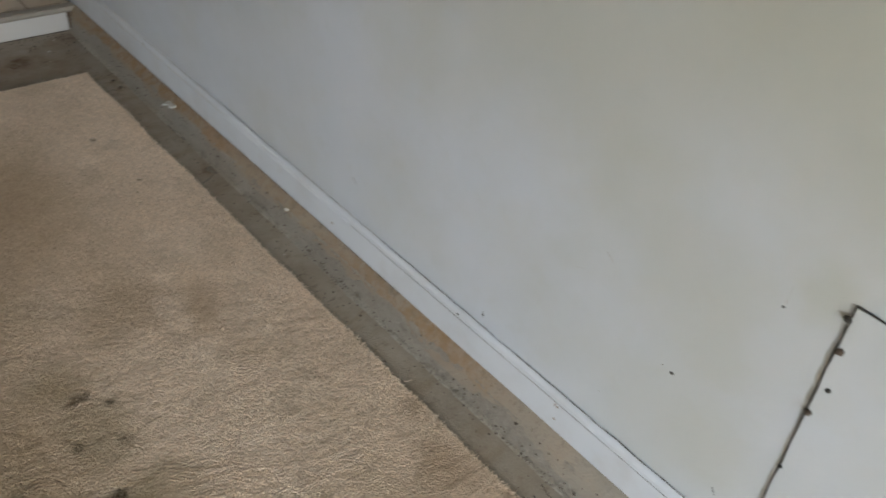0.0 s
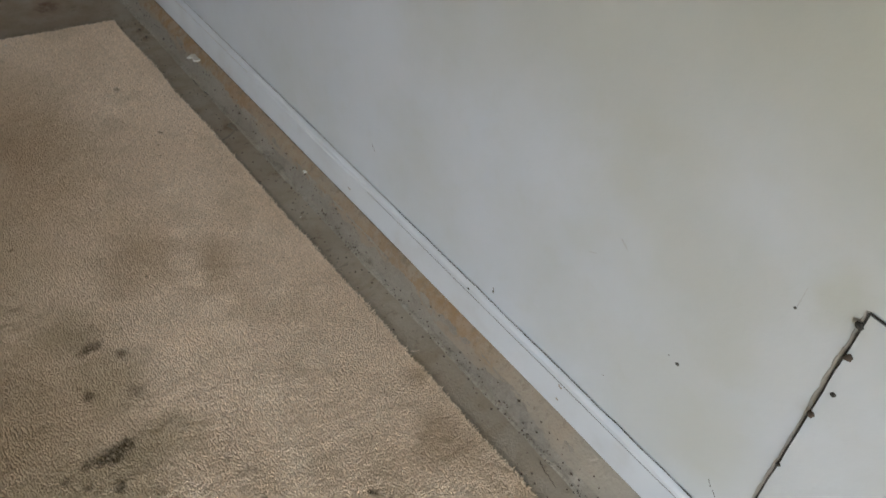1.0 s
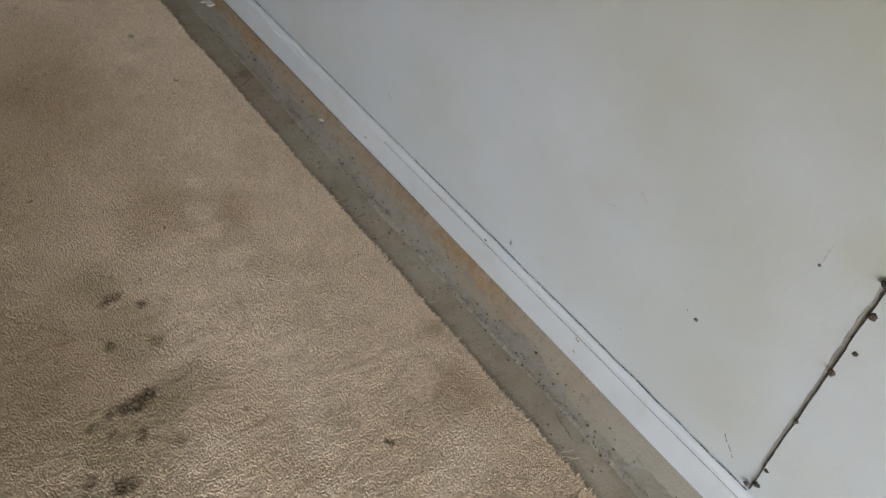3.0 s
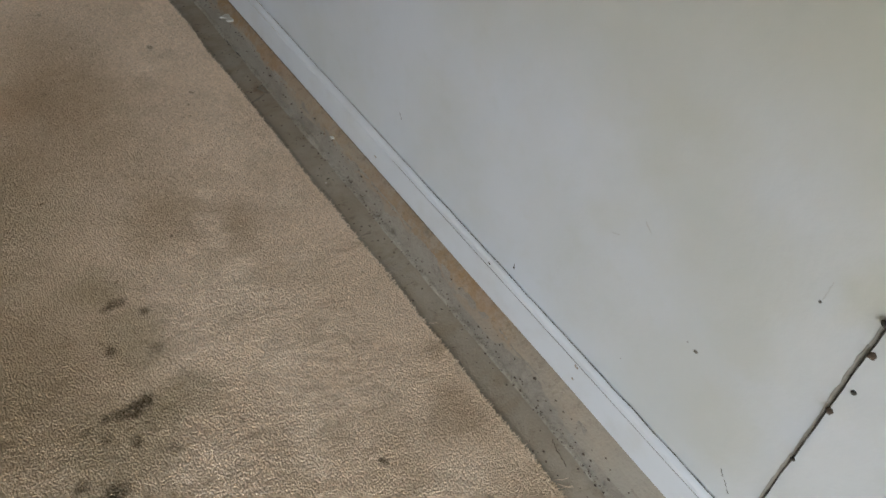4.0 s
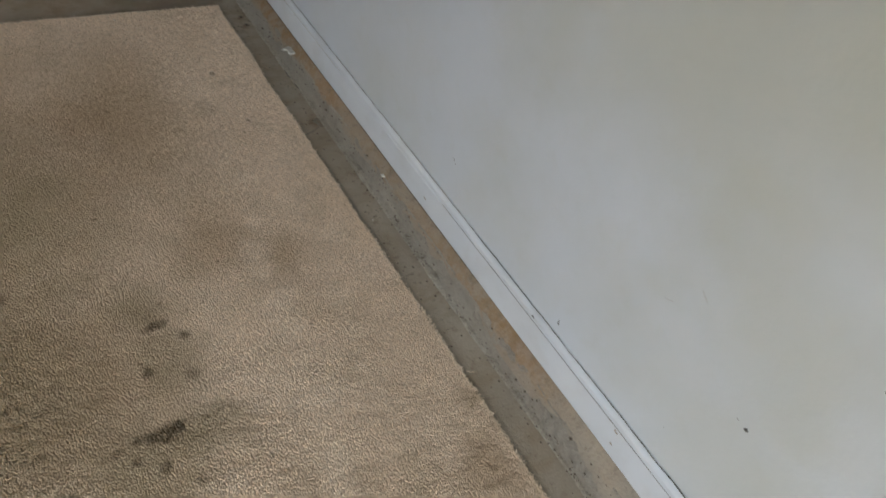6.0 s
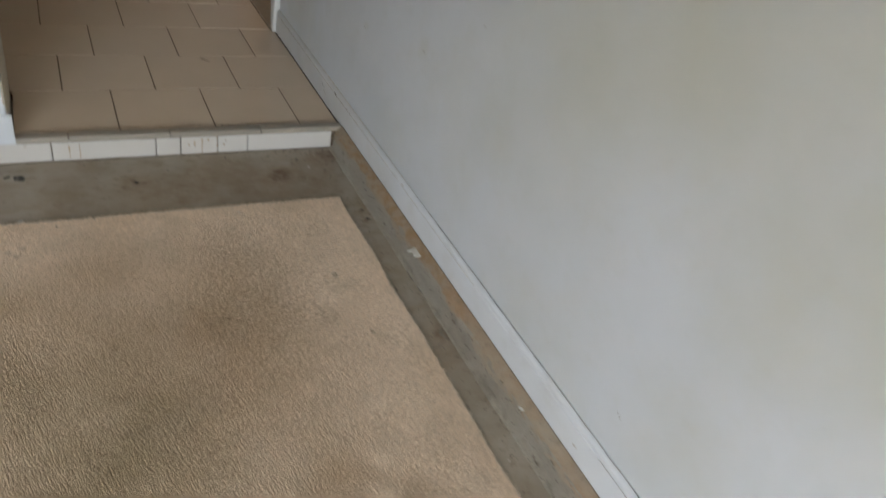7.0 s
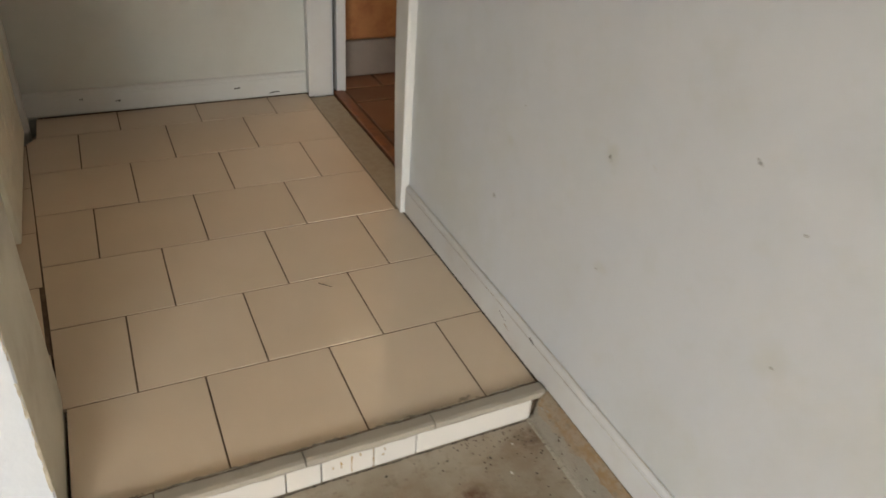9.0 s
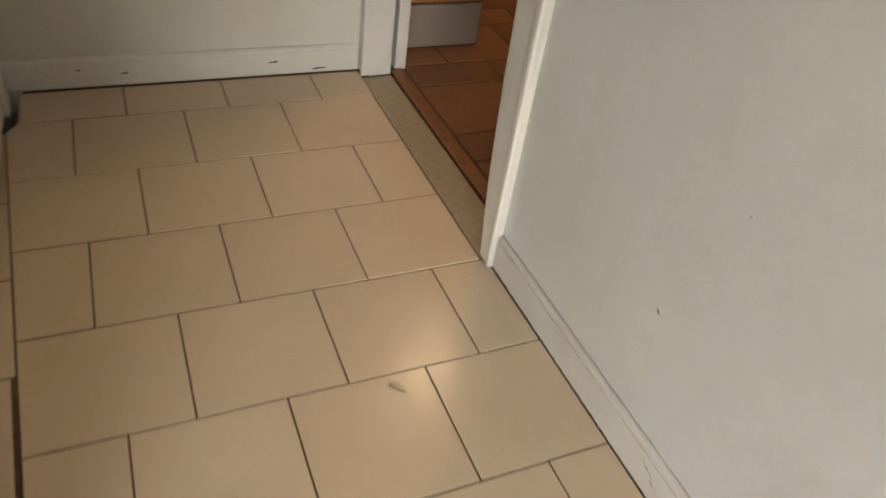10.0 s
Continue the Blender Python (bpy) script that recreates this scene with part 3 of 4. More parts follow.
def ribbon(points, width, depth, axis_out, jitter=0.5, seed=1):
    """A thin solid line of uneven width along points; axis_out is the way it faces."""
    rnd = random.Random(seed)
    bm = bmesh.new()
    out = Vector(axis_out) * depth
    pts = [Vector(p) for p in points]
    rows = []
    for i, p in enumerate(pts):
        d = (pts[min(i + 1, len(pts) - 1)] - pts[max(i - 1, 0)]).normalized()
        side = d.cross(Vector(axis_out)).normalized() * width * 0.5 * (1 + jitter * (rnd.random() * 2 - 1))
        rows.append([bm.verts.new(q) for q in (p - side - out * 0.4, p - side * 0.7 + out, p + side * 0.7 + out, p + side - out * 0.4)])
    for a, b in zip(rows, rows[1:]):
        for i in range(3):
            bm.faces.new((a[i], a[i + 1], b[i + 1], b[i]))
    bm.faces.new(rows[0])
    bm.faces.new(rows[-1][::-1])
    bmesh.ops.recalc_face_normals(bm, faces=bm.faces[:])
    return bm


def wavy(a, b, n, amp, scale, seed, axis=2):
    a, b = Vector(a), Vector(b)
    pts = []
    for i in range(n):
        p = a.lerp(b, i / (n - 1))
        p[axis] += amp * n3(i * scale, seed * 3.7, 1) + 0.35 * amp * n3(i * scale * 4, seed, 7)
        pts.append(p)
    return pts


def top_crack(ya, yb, n, amp, width, material, seed, label=""):
    part("crack", ribbon(wavy((-0.004, ya, 0.1897), (-0.004, yb, 0.1897), n, amp, 0.13, seed), width, 0.0009, (-0.9, 0, 0.43), 0.7, seed), material, baseboard_east, label)


top_crack(-2.775, -2.22, 90, 0.0020, 0.0015, grey_gap, 2, "dark open crack along the top")
top_crack(-2.22, -1.80, 70, 0.0026, 0.0012, grey_gap, 3, "grey hairline crack along the top")
top_crack(-1.80, -1.15, 90, 0.0016, 0.0014, grey_line, 4)
top_crack(-1.15, -0.60, 60, 0.0014, 0.0014, grey_line, 5)
top_crack(-0.60, 0.88, 120, 0.0014, 0.0015, pale_line, 7)
part("crack", ribbon(wavy((-0.0140, -2.80, 0.169), (-0.0140, -1.7, 0.169), 120, 0.0006, 0.2, 9), 0.0010, 0.0004, (-1, 0, 0), 0.5), grey_line, baseboard_east)

# dirt lines in the groove, and dark lines painting the shadow gap under the board
for k, (ya, yb, z, x, w, mat) in enumerate(((-1.9, -1.0, 0.0930, -0.0142, 0.0016, twig_brown), (-1.0, -0.05, 0.0932, -0.0142, 0.0024, twig_brown),
                                            (-1.1, -0.2, 0.1700, -0.0124, 0.0014, pale_line), (-0.2, 0.87, 0.1700, -0.0124, 0.0022, grime), (-0.05, 0.88, 0.0830, -0.0126, 0.0030, twig_brown))):
    part("grime", ribbon(wavy((x, ya, z), (x, yb, z), int((yb - ya) * 110), 0.0009, 0.3, k + 50), w, 0.0004, (-1, 0, 0), 0.95, k + 60), mat, baseboard_east, "brown line standing for the shadow gap under the board" if k == 1 else "")

part("gap", ribbon(wavy((-0.0130, 0.0, L + 0.0012), (-0.0130, 0.886, L + 0.0012), 90, 0.0012, 0.2, 81), 0.0052, 0.0005, (-0.7, 0, 0.7), 0.6, 82), dark_gap, baseboard_east, "dark open gap along the tiles")

# paint worn off the return's corner
for k, (za, zb) in enumerate(((0.20, 0.36), (0.39, 0.47), (0.52, 0.75), (0.80, 0.86), (0.95, 1.3))):
    part("worn_edge", ribbon(wavy((-1.0965, -0.0362, za), (-1.0965, -0.0362, zb), max(8, int((zb - za) * 90)), 0.0012, 0.4, k + 3, axis=0), 0.0042, 0.0003, (0, -1, 0), 0.95, k + 5), worn_plaster, wall_north, "chipped edge showing bare plaster" if k == 0 else "")

# kerb under the other baseboard, and the step
kerb_n = sweep([(0.0, 0.073), (0.004, 0.0725), (0.006, 0.066), (0.007, 0.04), (0.009, 0.015), (0.011, 0.0)], steps(ROOM_W, -1.142, 0.012),
               lambda u, v, s, i: (s, -0.036 - u - (0.003 * n3(s * 13, i * 2, 2) + 0.002 * n3(s * 50, i, 6) if i > 1 else 0), v))
kerb_north = setting("kerb_north", kerb_n, kerb_plain, "bare concrete kerb below the baseboard", "kerb", smooth=True)

part("crack", ribbon(wavy((-2.2, -0.052, 0.0008), (-1.13, -0.050, 0.0008), 120, 0.006, 0.11, 21, axis=1), 0.0035, 0.0008, (0, 0, 1), 0.8, 3), dark_gap, kerb_north, "dark crack along the floor")
part("crack", ribbon(wavy((-1.13, -0.046, 0.0006), (-0.06, -0.046, 0.0006), 120, 0.002, 0.17, 23, axis=1), 0.0026, 0.0006, (0, 0, 1), 0.9, 5), dark_gap, kerb_north)

part("crack", ribbon(wavy((-0.053, -1.03, 0.0009), (-0.058, -0.78, 0.0009), 60, 0.004, 0.15, 27, axis=0), 0.0024, 0.0006, (0, 0, 1), 0.8, 7), dark_gap, kerb, "dark hairline crack at the foot")
for k, spine in enumerate(([(-0.050, -1.118), (-0.056, -1.098), (-0.066, -1.086), (-0.075, -1.094), (-0.068, -1.112), (-0.062, -1.128)], [(-0.072, -1.124), (-0.088, -1.134), (-0.102, -1.142), (-0.126, -1.150)])):
    part("damp_stain", ribbon([(x, y, 0.0004) for x, y in spine], 0.010 - 0.003 * k, 0.0002, (0, 0, 1), 0.6, k + 90), damp, ground, "dark hooked damp stain" if k == 0 else "")

# ---- the tiled landing ----
landing = setting("landing", box(-1.0835, -0.004, STEP_Y + 0.012, 0.34, 0.0, L - 0.0024), grout, "raised landing floor laid with cream tiles in running bond", "landing")
part("bed", box(-1.097, -0.002, 0.345, BACK_Y + 0.03, 0.0, L - 0.0024, bm=box(-1.30, -1.118, 0.385, 1.80, 0.0, L - 0.0028)), grout, landing)
part("bed", box(-1.116, -1.0985, 0.50, BACK_Y + 0.03, 0.0, L - 0.0026, bm=box(-1.138, -1.119, 1.835, BACK_Y + 0.03, 0.0, L - 0.0030)), grout, landing)

# ---- doorway ----
doorway = tagged(new("door_1"), "white-painted open doorway with casing and stone threshold", "doorway", kind="structure")


def casing(x0, x1, y0, y1, z0, z1, rnd=0.005):
    return box(x0, x1, y0, y1, z0, z1, rnd, segments=2)


def lean(z):
    """How far the settled near side of the doorway leans into the opening at a height."""
    return 0.062 * (1 - math.exp(-max(0.0, z - 0.10) / 0.30))


HEIGHTS = [L + 0.002, 0.12, 0.18, 0.25, 0.34, 0.45, 0.58, 0.75, 1.0, 1.4, DOOR_H - 0.001]
CASING = [(0.0, 0.888), (-0.018, 0.888), (-0.0255, 0.8895), (-0.027, 0.893), (-0.0265, 0.900), (-0.022, 0.904), (-0.022, 0.944), (-0.0195, 0.949), (-0.014, 0.950), (0.0, 0.950)]
part("casing", sweep(CASING, HEIGHTS, lambda u, v, z, i: (u, v + lean(z) * (v - 0.888) / 0.062, z), close=True), hall_trim, doorway)
JAMB = [(-0.0135, DOOR_A - 0.0045), (0.086, DOOR_A - 0.0045), (0.086, DOOR_A), (-0.0135, DOOR_A)]
part("jamb", sweep(JAMB, HEIGHTS, lambda u, v, z, i: (u, v + lean(z), z), close=True), hall_trim, doorway)
part("jamb_packing", sweep([(0.002, DOOR_A - 0.014), (0.084, DOOR_A - 0.014), (0.084, DOOR_A - 0.005), (0.002, DOOR_A - 0.005)], HEIGHTS,
                           lambda u, v, z, i: (u, v + lean(z) * (i in (2, 3)), z), close=True), hall_trim, doorway)
part("casing", casing(-0.024, 0.0, DOOR_B + 0.002, BACK_Y - 0.001, L + 0.004, DOOR_H + 0.07), hall_trim, doorway)
part("casing", casing(-0.022, 0.0, 0.951, DOOR_B + 0.001, DOOR_H, DOOR_H + 0.07), hall_trim, doorway)
part("jamb", casing(-0.030, 0.078, DOOR_B, DOOR_B + 0.014, L + 0.003, DOOR_H, 0.003), hall_trim, doorway)
part("jamb", casing(-0.016, 0.086, DOOR_A, DOOR_B, DOOR_H, DOOR_H + 0.014), hall_trim, doorway)
part("jamb_post", casing(0.117, 0.160, 2.030, 2.158, 0.076, DOOR_H, 0.004), hall_trim, doorway, "narrow white post beyond a dark slot")
# dark-coloured block set in the recess to stand for its shade
part("slot", box(0.089, 0.116, 2.08, 2.155, 0.0, DOOR_H), dark_gap, doorway, "dark block standing for the shade in the gap between jamb and post")
part("threshold", box(-0.026, 0.086, DOOR_A - 0.06, DOOR_B - 0.002, 0.0, L + 0.001, 0.002), sill_stone, doorway, "grey-beige stone threshold strip")
part("threshold_strip", box(0.096, 0.148, -0.05, 2.028, 0.0, L + 0.004, 0.006, segments=2), red_wood, doorway, "reddish worn wooden threshold strip")

# ---- things of the next room ----
cab = thing("wooden_cabinet", "orange-brown wooden cabinet on a grey plinth beside the doorway", "cabinet", (0.36, 2.45, 0.0745))
part("plinth", box(-0.20, 0.185, -0.245, 0.25, 0.0, 0.178, 0.012, segments=3), plinth_paint, cab, "dirty grey plinth")
part("body", box(-0.20, 0.18, -0.23, 0.25, 0.179, 0.86, 0.004), cabinet_wood, cab)
cdoor = part("cabinet_door", box(-0.19, 0.172, -0.249, -0.231, 0.19, 0.85, 0.004), cabinet_wood, cab)
kb = bmesh.new()
bmesh.ops.create_uvsphere(kb, u_segments=14, v_segments=8, radius=0.017, matrix=Matrix.Translation((-0.13, -0.27, 0.40)))
bmesh.ops.create_cone(kb, segments=12, radius1=0.007, radius2=0.007, depth=0.02, cap_ends=True, matrix=pose(-0.13, -0.258, 0.40, 90, 0, 0))
part("knob", kb, dark_metal, cdoor, "dark round knob", smooth=True)


lamp = thing("pendant_lamp", "warm pendant lamp hanging from the next room's ceiling", "lamp", (0.58, 2.25, CEIL))
b = bmesh.new()
bmesh.ops.create_cone(b, segments=28, radius1=0.055, radius2=0.045, depth=0.025, cap_ends=True, matrix=Matrix.Translation((0, 0, -0.0135)))
part("rose", b, trim_paint, lamp)
b = bmesh.new()
bmesh.ops.create_cone(b, segments=8, radius1=0.004, radius2=0.004, depth=0.14, cap_ends=True, matrix=Matrix.Translation((0, 0, -0.095)))
part("cord", b, trim_paint, lamp)
b = bmesh.new()
bmesh.ops.create_cone(b, segments=16, radius1=0.028, radius2=0.018, depth=0.03, cap_ends=True, matrix=Matrix.Translation((0, 0, -0.180)))
part("lamp_holder", b, dark_metal, lamp)


# ---- sliding closet doors ----
def closet_door(x_face, ya, yb, label):
    ob = thing("closet_door", label, "closet door", (x_face, (ya + yb) / 2, 0.094), "sliding closet doors")
    w, h, t = yb - ya, 1.94, 0.034
    part("panel", box(-t + 0.004, -0.006, -w / 2 + 0.05, w / 2 - 0.05, 0.05, h - 0.05), door_paint, ob)
    for y0, y1 in ((-w / 2, -w / 2 + 0.085), (w / 2 - 0.085, w / 2), (-0.04, 0.04)):
        part("stile", box(-t, 0, y0, y1, 0, h, 0.005, segments=2), door_paint, ob)
    for z0, z1 in ((0, 0.14), (h - 0.1, h)):
        for y0, y1 in ((-w / 2 + 0.085, -0.04), (0.04, w / 2 - 0.085)):
            part("rail", box(-t + 0.001, -0.001, y0, y1, z0, z1, 0.004), door_paint, ob)
    for y0, y1 in ((-w / 2 + 0.11, -0.065), (0.065, w / 2 - 0.11)):
        part("raised_field", box(-0.012, -0.001, y0, y1, 0.17, h - 0.13, 0.008, segments=2), door_paint, ob)
    return ob


closet_door(-1.2165, 0.347, 1.075, "cream-painted panelled closet door on the rear track")
closet_door(-1.180, 1.050, 1.868, "cream-painted panelled closet door on the front track")
jamb_l = casing(-1.235, -1.163, 1.872, 1.934, L + 0.006, 2.06, 0.012)
setting("trim_closet", jamb_l, hall_trim, "white rounded casing at the end of the closet doors", "trim")


# ---- the carpet ----
def carpet():
    rnd = np.random.RandomState(4)
    x1, y1 = -0.134, -0.393
    fx = np.concatenate([np.linspace(ROOM_W + 0.02, -1.20, 40)[:-1], np.arange(-1.20, x1, 0.0040), [x1]])
    fy = np.concatenate([np.linspace(ROOM_S + 0.02, -2.80, 36)[:-1], np.arange(-2.80, y1, 0.0040), [y1]])
    nx, ny = len(fx), len(fy)
    X, Y = np.meshgrid(fx, fy, indexing="ij")

    def smooth(a, k):
        for _ in range(k):
            a = (a + np.roll(a, 1, 0) + np.roll(a, -1, 0) + np.roll(a, 1, 1) + np.roll(a, -1, 1)) / 5
        return a

    fine = rnd.randn(nx, ny)
    mid = smooth(rnd.randn(nx, ny), 6)
    broad = smooth(rnd.randn(nx, ny), 40)
    Z = 0.0040 + 0.0003 * fine / fine.std() + 0.00010 * mid / mid.std() + 0.0005 * broad / broad.std()
    edge_x = np.array([0.006 * noise.noise(Vector((y * 5, 3, 0))) + 0.003 * noise.noise(Vector((y * 37, 9, 0))) for y in fy])
    edge_y = np.array([0.006 * noise.noise(Vector((x * 5, 13, 0))) + 0.003 * noise.noise(Vector((x * 37, 19, 0))) for x in fx])
    near_x = np.clip(1 - (x1 - X) / 0.06, 0, 1)
    near_y = np.clip(1 - (y1 - Y) / 0.06, 0, 1)
    jit = 0.0012 * rnd.randn(nx, ny)
    X = X + near_x * edge_x[None, :] + jit * (near_x > 0)
    Y = Y + near_y * edge_y[:, None] + jit * (near_y > 0)
    ridge = 0.0012 * np.exp(-((X + 0.33 + 0.05 * (Y + 2)) / 0.05) ** 2)
    Z = Z + ridge
    Z[-1, :] = 0.0005
    Z[:, -1] = 0.0005
    Z[-2, :] *= 0.8
    Z[:, -2] *= 0.8
    co = np.stack([X, Y, Z], -1).reshape(-1, 3)
    idx = np.arange(nx * ny).reshape(nx, ny)
    quads = np.stack([idx[:-1, :-1], idx[1:, :-1], idx[1:, 1:], idx[:-1, 1:]], -1).reshape(-1, 4)
    me = bpy.data.meshes.new("carpet")
    me.vertices.add(len(co))
    me.vertices.foreach_set("co", co.ravel())
    me.loops.add(quads.size)
    me.loops.foreach_set("vertex_index", quads.ravel().astype(np.int32))
    me.polygons.add(len(quads))
    me.polygons.foreach_set("loop_start", np.arange(0, quads.size, 4, dtype=np.int32))
    me.polygons.foreach_set("use_smooth", np.ones(len(quads), dtype=bool))
    me.update(calc_edges=True)
    me.materials.append(carpet_pile)
    ob = tagged(new("carpet", me), "worn stained beige cut-pile carpet with a ragged edge", "carpet")

    # the pile: one small tuft beside another, leaning a little with the nap; larger clumps stand for tufts away from the walk
    def tufts(step, x_from, y_from, size, deep, hole):
        gx, gy = np.arange(x_from, x1 - 0.001, step), np.arange(y_from, y1 - 0.001, step)
        U, V = [a.ravel() for a in np.meshgrid(gx, gy, indexing="ij")]

        def field(k, along):
            a = rnd.randn(len(gx), len(gy))
            for n in range(k):
                a = (a + np.roll(a, 1, 0) + np.roll(a, -1, 0) + (np.roll(a, 1, 1) + np.roll(a, -1, 1)) * (n < along)) / (5 if n < along else 3)
            return (a / a.std()).ravel()

        rise = 0.0005 * field(9, 4) + 0.0006 * field(3, 2)
        U = U + rnd.uniform(-0.4, 0.4, len(U)) * step
        V = V + rnd.uniform(-0.4, 0.4, len(V)) * step
        keep = (U < x1 + np.interp(V, fy, edge_x) - 0.0015) & (V < y1 + np.interp(U, fx, edge_y) - 0.0015)
        if hole:
            keep &= (U < hole[0]) | (V < hole[1])
        U, V, rise = U[keep], V[keep], rise[keep]
        n = len(U)
        top = 0.0122 + rise + 0.0005 * rnd.randn(n) + 0.0018 * np.exp(-((U + 0.33 + 0.05 * (V + 2)) / 0.05) ** 2)
        turn, half = rnd.uniform(0, math.pi, n), size * rnd.uniform(0.0028, 0.0035, n)
        pts = np.zeros((n, 5, 3))
        for q in range(4):
            pts[:, q, 0], pts[:, q, 1] = U + half * np.cos(turn + q * math.pi / 2), V + half * np.sin(turn + q * math.pi / 2)
            pts[:, q, 2] = top - deep
        pts[:, 4, 0] = U + size * (0.0011 * rnd.randn(n) - 0.0006)
        pts[:, 4, 1] = V + size * (0.0011 * rnd.randn(n) - 0.0008)
        pts[:, 4, 2] = top
        tri = (np.arange(n) * 5)[:, None, None] + np.array([[0, 1, 4], [1, 2, 4], [2, 3, 4], [3, 0, 4]])[None]
        return pts.reshape(-1, 3), tri.reshape(-1, 3)

    near_pts, near_tri = tufts(0.0043, -1.30, -2.90, 1.0, 0.0044, None)
    far_pts, far_tri = tufts(0.0100, ROOM_W + 0.04, ROOM_S + 0.04, 2.3, 0.0085, (-1.296, -2.896))
    pts = np.concatenate([near_pts, far_pts])
    tri = np.concatenate([near_tri, far_tri + len(near_pts)])
    pm = bpy.data.meshes.new("nap")
    pm.vertices.add(len(pts))
    pm.vertices.foreach_set("co", pts.ravel())
    pm.loops.add(tri.size)
    pm.loops.foreach_set("vertex_index", tri.ravel().astype(np.int32))
    pm.polygons.add(len(tri))
    pm.polygons.foreach_set("loop_start", np.arange(0, tri.size, 3, dtype=np.int32))
    pm.polygons.foreach_set("use_smooth", np.ones(len(tri), dtype=bool))
    pm.update(calc_edges=True)
    pm.materials.append(carpet_pile)
    pile = new("nap", pm)
    pile.parent = ob
    tagged(pile, "short dense beige cut pile", kind="stuff")

    # loose fibres along the cut edge
    verts, faces = [], []
    r2 = random.Random(8)
    for k in range(5200):
        if k % 3:
            y = r2.uniform(-2.9, y1)
            p = Vector((x1 - 0.004 + 0.006 * noise.noise(Vector((y * 5, 3, 0))) + r2.uniform(-0.006, 0.004), y, r2.uniform(0.001, 0.010)))
            d = Vector((r2.uniform(0.2, 1), r2.uniform(-0.8, 0.8), r2.uniform(-0.2, 0.7)))
        else:
            x = r2.uniform(-1.5, x1)
            p = Vector((x, y1 - 0.004 + 0.006 * noise.noise(Vector((x * 5, 13, 0))) + r2.uniform(-0.006, 0.004), r2.uniform(0.001, 0.010)))
            d = Vector((r2.uniform(-0.8, 0.8), r2.uniform(0.2, 1), r2.uniform(-0.2, 0.7)))
        d = d.normalized() * r2.uniform(0.003, 0.010)
        side = d.cross(Vector((0, 0, 1))).normalized() * 0.0018
        up = Vector((0, 0, 0.0012))
        b = len(verts)
        verts += [p - side, p + side, p + up, p + d]
        faces += [(b, b + 1, b + 3), (b + 1, b + 2, b + 3), (b + 2, b, b + 3)]
    fm = bpy.data.meshes.new("fringe")
    fm.from_pydata([tuple(v) for v in verts], [], faces)
    fm.materials.append(carpet_pile)
    fringe = new("fringe", fm)
    fringe.parent = ob
    tagged(fringe, "frayed beige edge fibres", kind="stuff")
    return ob


carpet_ob = carpet()

# ---- the access panel on the wall ----
panel = thing("access_panel", "white-painted board screwed to the wall with a dark open joint", "panel")
bm = bmesh.new()
edge = wavy((0, -2.7765, 0.196), (0, -2.714, 0.716), 40, 0.0018, 0.21, 3, axis=1)
outline = [(p.y, p.z) for p in edge] + [(-3.5, 0.724), (-3.5, 0.196)]
front = [bm.verts.new((-0.0060, y - 0.0015, z)) for y, z in outline]
rear = [bm.verts.new((-0.0005, y, z)) for y, z in outline]
bm.faces.new(front)
for i in range(len(outline)):
    j = (i + 1) % len(outline)
    bm.faces.new((front[i], rear[i], rear[j], front[j]))
bmesh.ops.recalc_face_normals(bm, faces=bm.faces[:])
part("board", bm, wall_paint, panel)
for lo, hi, wide, mat in ((5, 26, 0.0060, band_grey), (25, 35, 0.0075, band_dark), (34, 40, 0.006, band_grey)):
    part("caulk", ribbon([(-0.0004, p.y + 0.6 * wide + 0.0012 * n3(p.z * 20, 2, 2), p.z) for p in edge[lo:hi]], wide, 0.0005, (-1, 0, 0), 0.35, lo), mat, panel, "uneven grey band beside the joint" if lo == 5 else "")
part("joint", ribbon([(-0.002, p.y + 0.001, p.z) for p in edge], 0.0022, 0.0012, (-1, 0, 0), 0.9, 4), grey_gap, panel, "dark uneven gap along the edge")
part("joint", ribbon(wavy((-0.003, -3.2, 0.7255), (-0.003, -2.713, 0.7165), 40, 0.001, 0.3, 6), 0.003, 0.001, (-1, 0, 0), 0.6, 5), dark_gap, panel)


def blob_mesh(r, flat, seed):
    b = bmesh.new()
    bmesh.ops.create_icosphere(b, subdivisions=2, radius=r)
    for v in b.verts:
        v.co *= 1 + 0.45 * noise.noise(v.co / r * 1.3 + Vector((seed * 7.1, 0, 0)))
        v.co.x *= flat
    return b


for k, (y, z, r) in enumerate(((-2.714, 0.695, 0.006), (-2.728, 0.644, 0.0062), (-2.744, 0.578, 0.0042), (-2.740, 0.525, 0.0062), (-2.753, 0.403, 0.0038), (-2.774, 0.268, 0.0042), (-2.779, 0.224, 0.0060), (-2.767, 0.207, 0.0052))):
    ob = part("wall_anchor", blob_mesh(r, 0.55, k), dark_debris if k % 2 == 0 else twig_brown, panel, "dark screw plug" if k % 2 == 0 else "", smooth=True)
    ob.location = (-0.0065, y, z)

# ---- marks on the walls ----
NAILS = ((-2.140, 0.214, 0.0028), (-2.544, 0.4155, 0.0036), (-2.524, 0.419, 0.0014), (-2.440, 0.263, 0.0012), (-2.638, 0.652, 0.0024), (-0.418, 0.894, 0.0026), (-0.080, 0.746, 0.0028),
         (0.334, 0.440, 0.0032), (-0.532, 0.832, 0.0026), (-0.112, 0.499, 0.0022), (0.244, 0.725, 0.0018), (-0.561, 0.601, 0.0030), (-0.851, 0.791, 0.0026))
for k, (y, z, r) in enumerate(NAILS):
    ob = part("nail_hole", blob_mesh(r, 0.35, k + 20), grey_gap if k in (0, 1, 4, 5, 6, 7) else grey_line, wall_east, smooth=True)
    ob.location = (-0.0003, y, z)
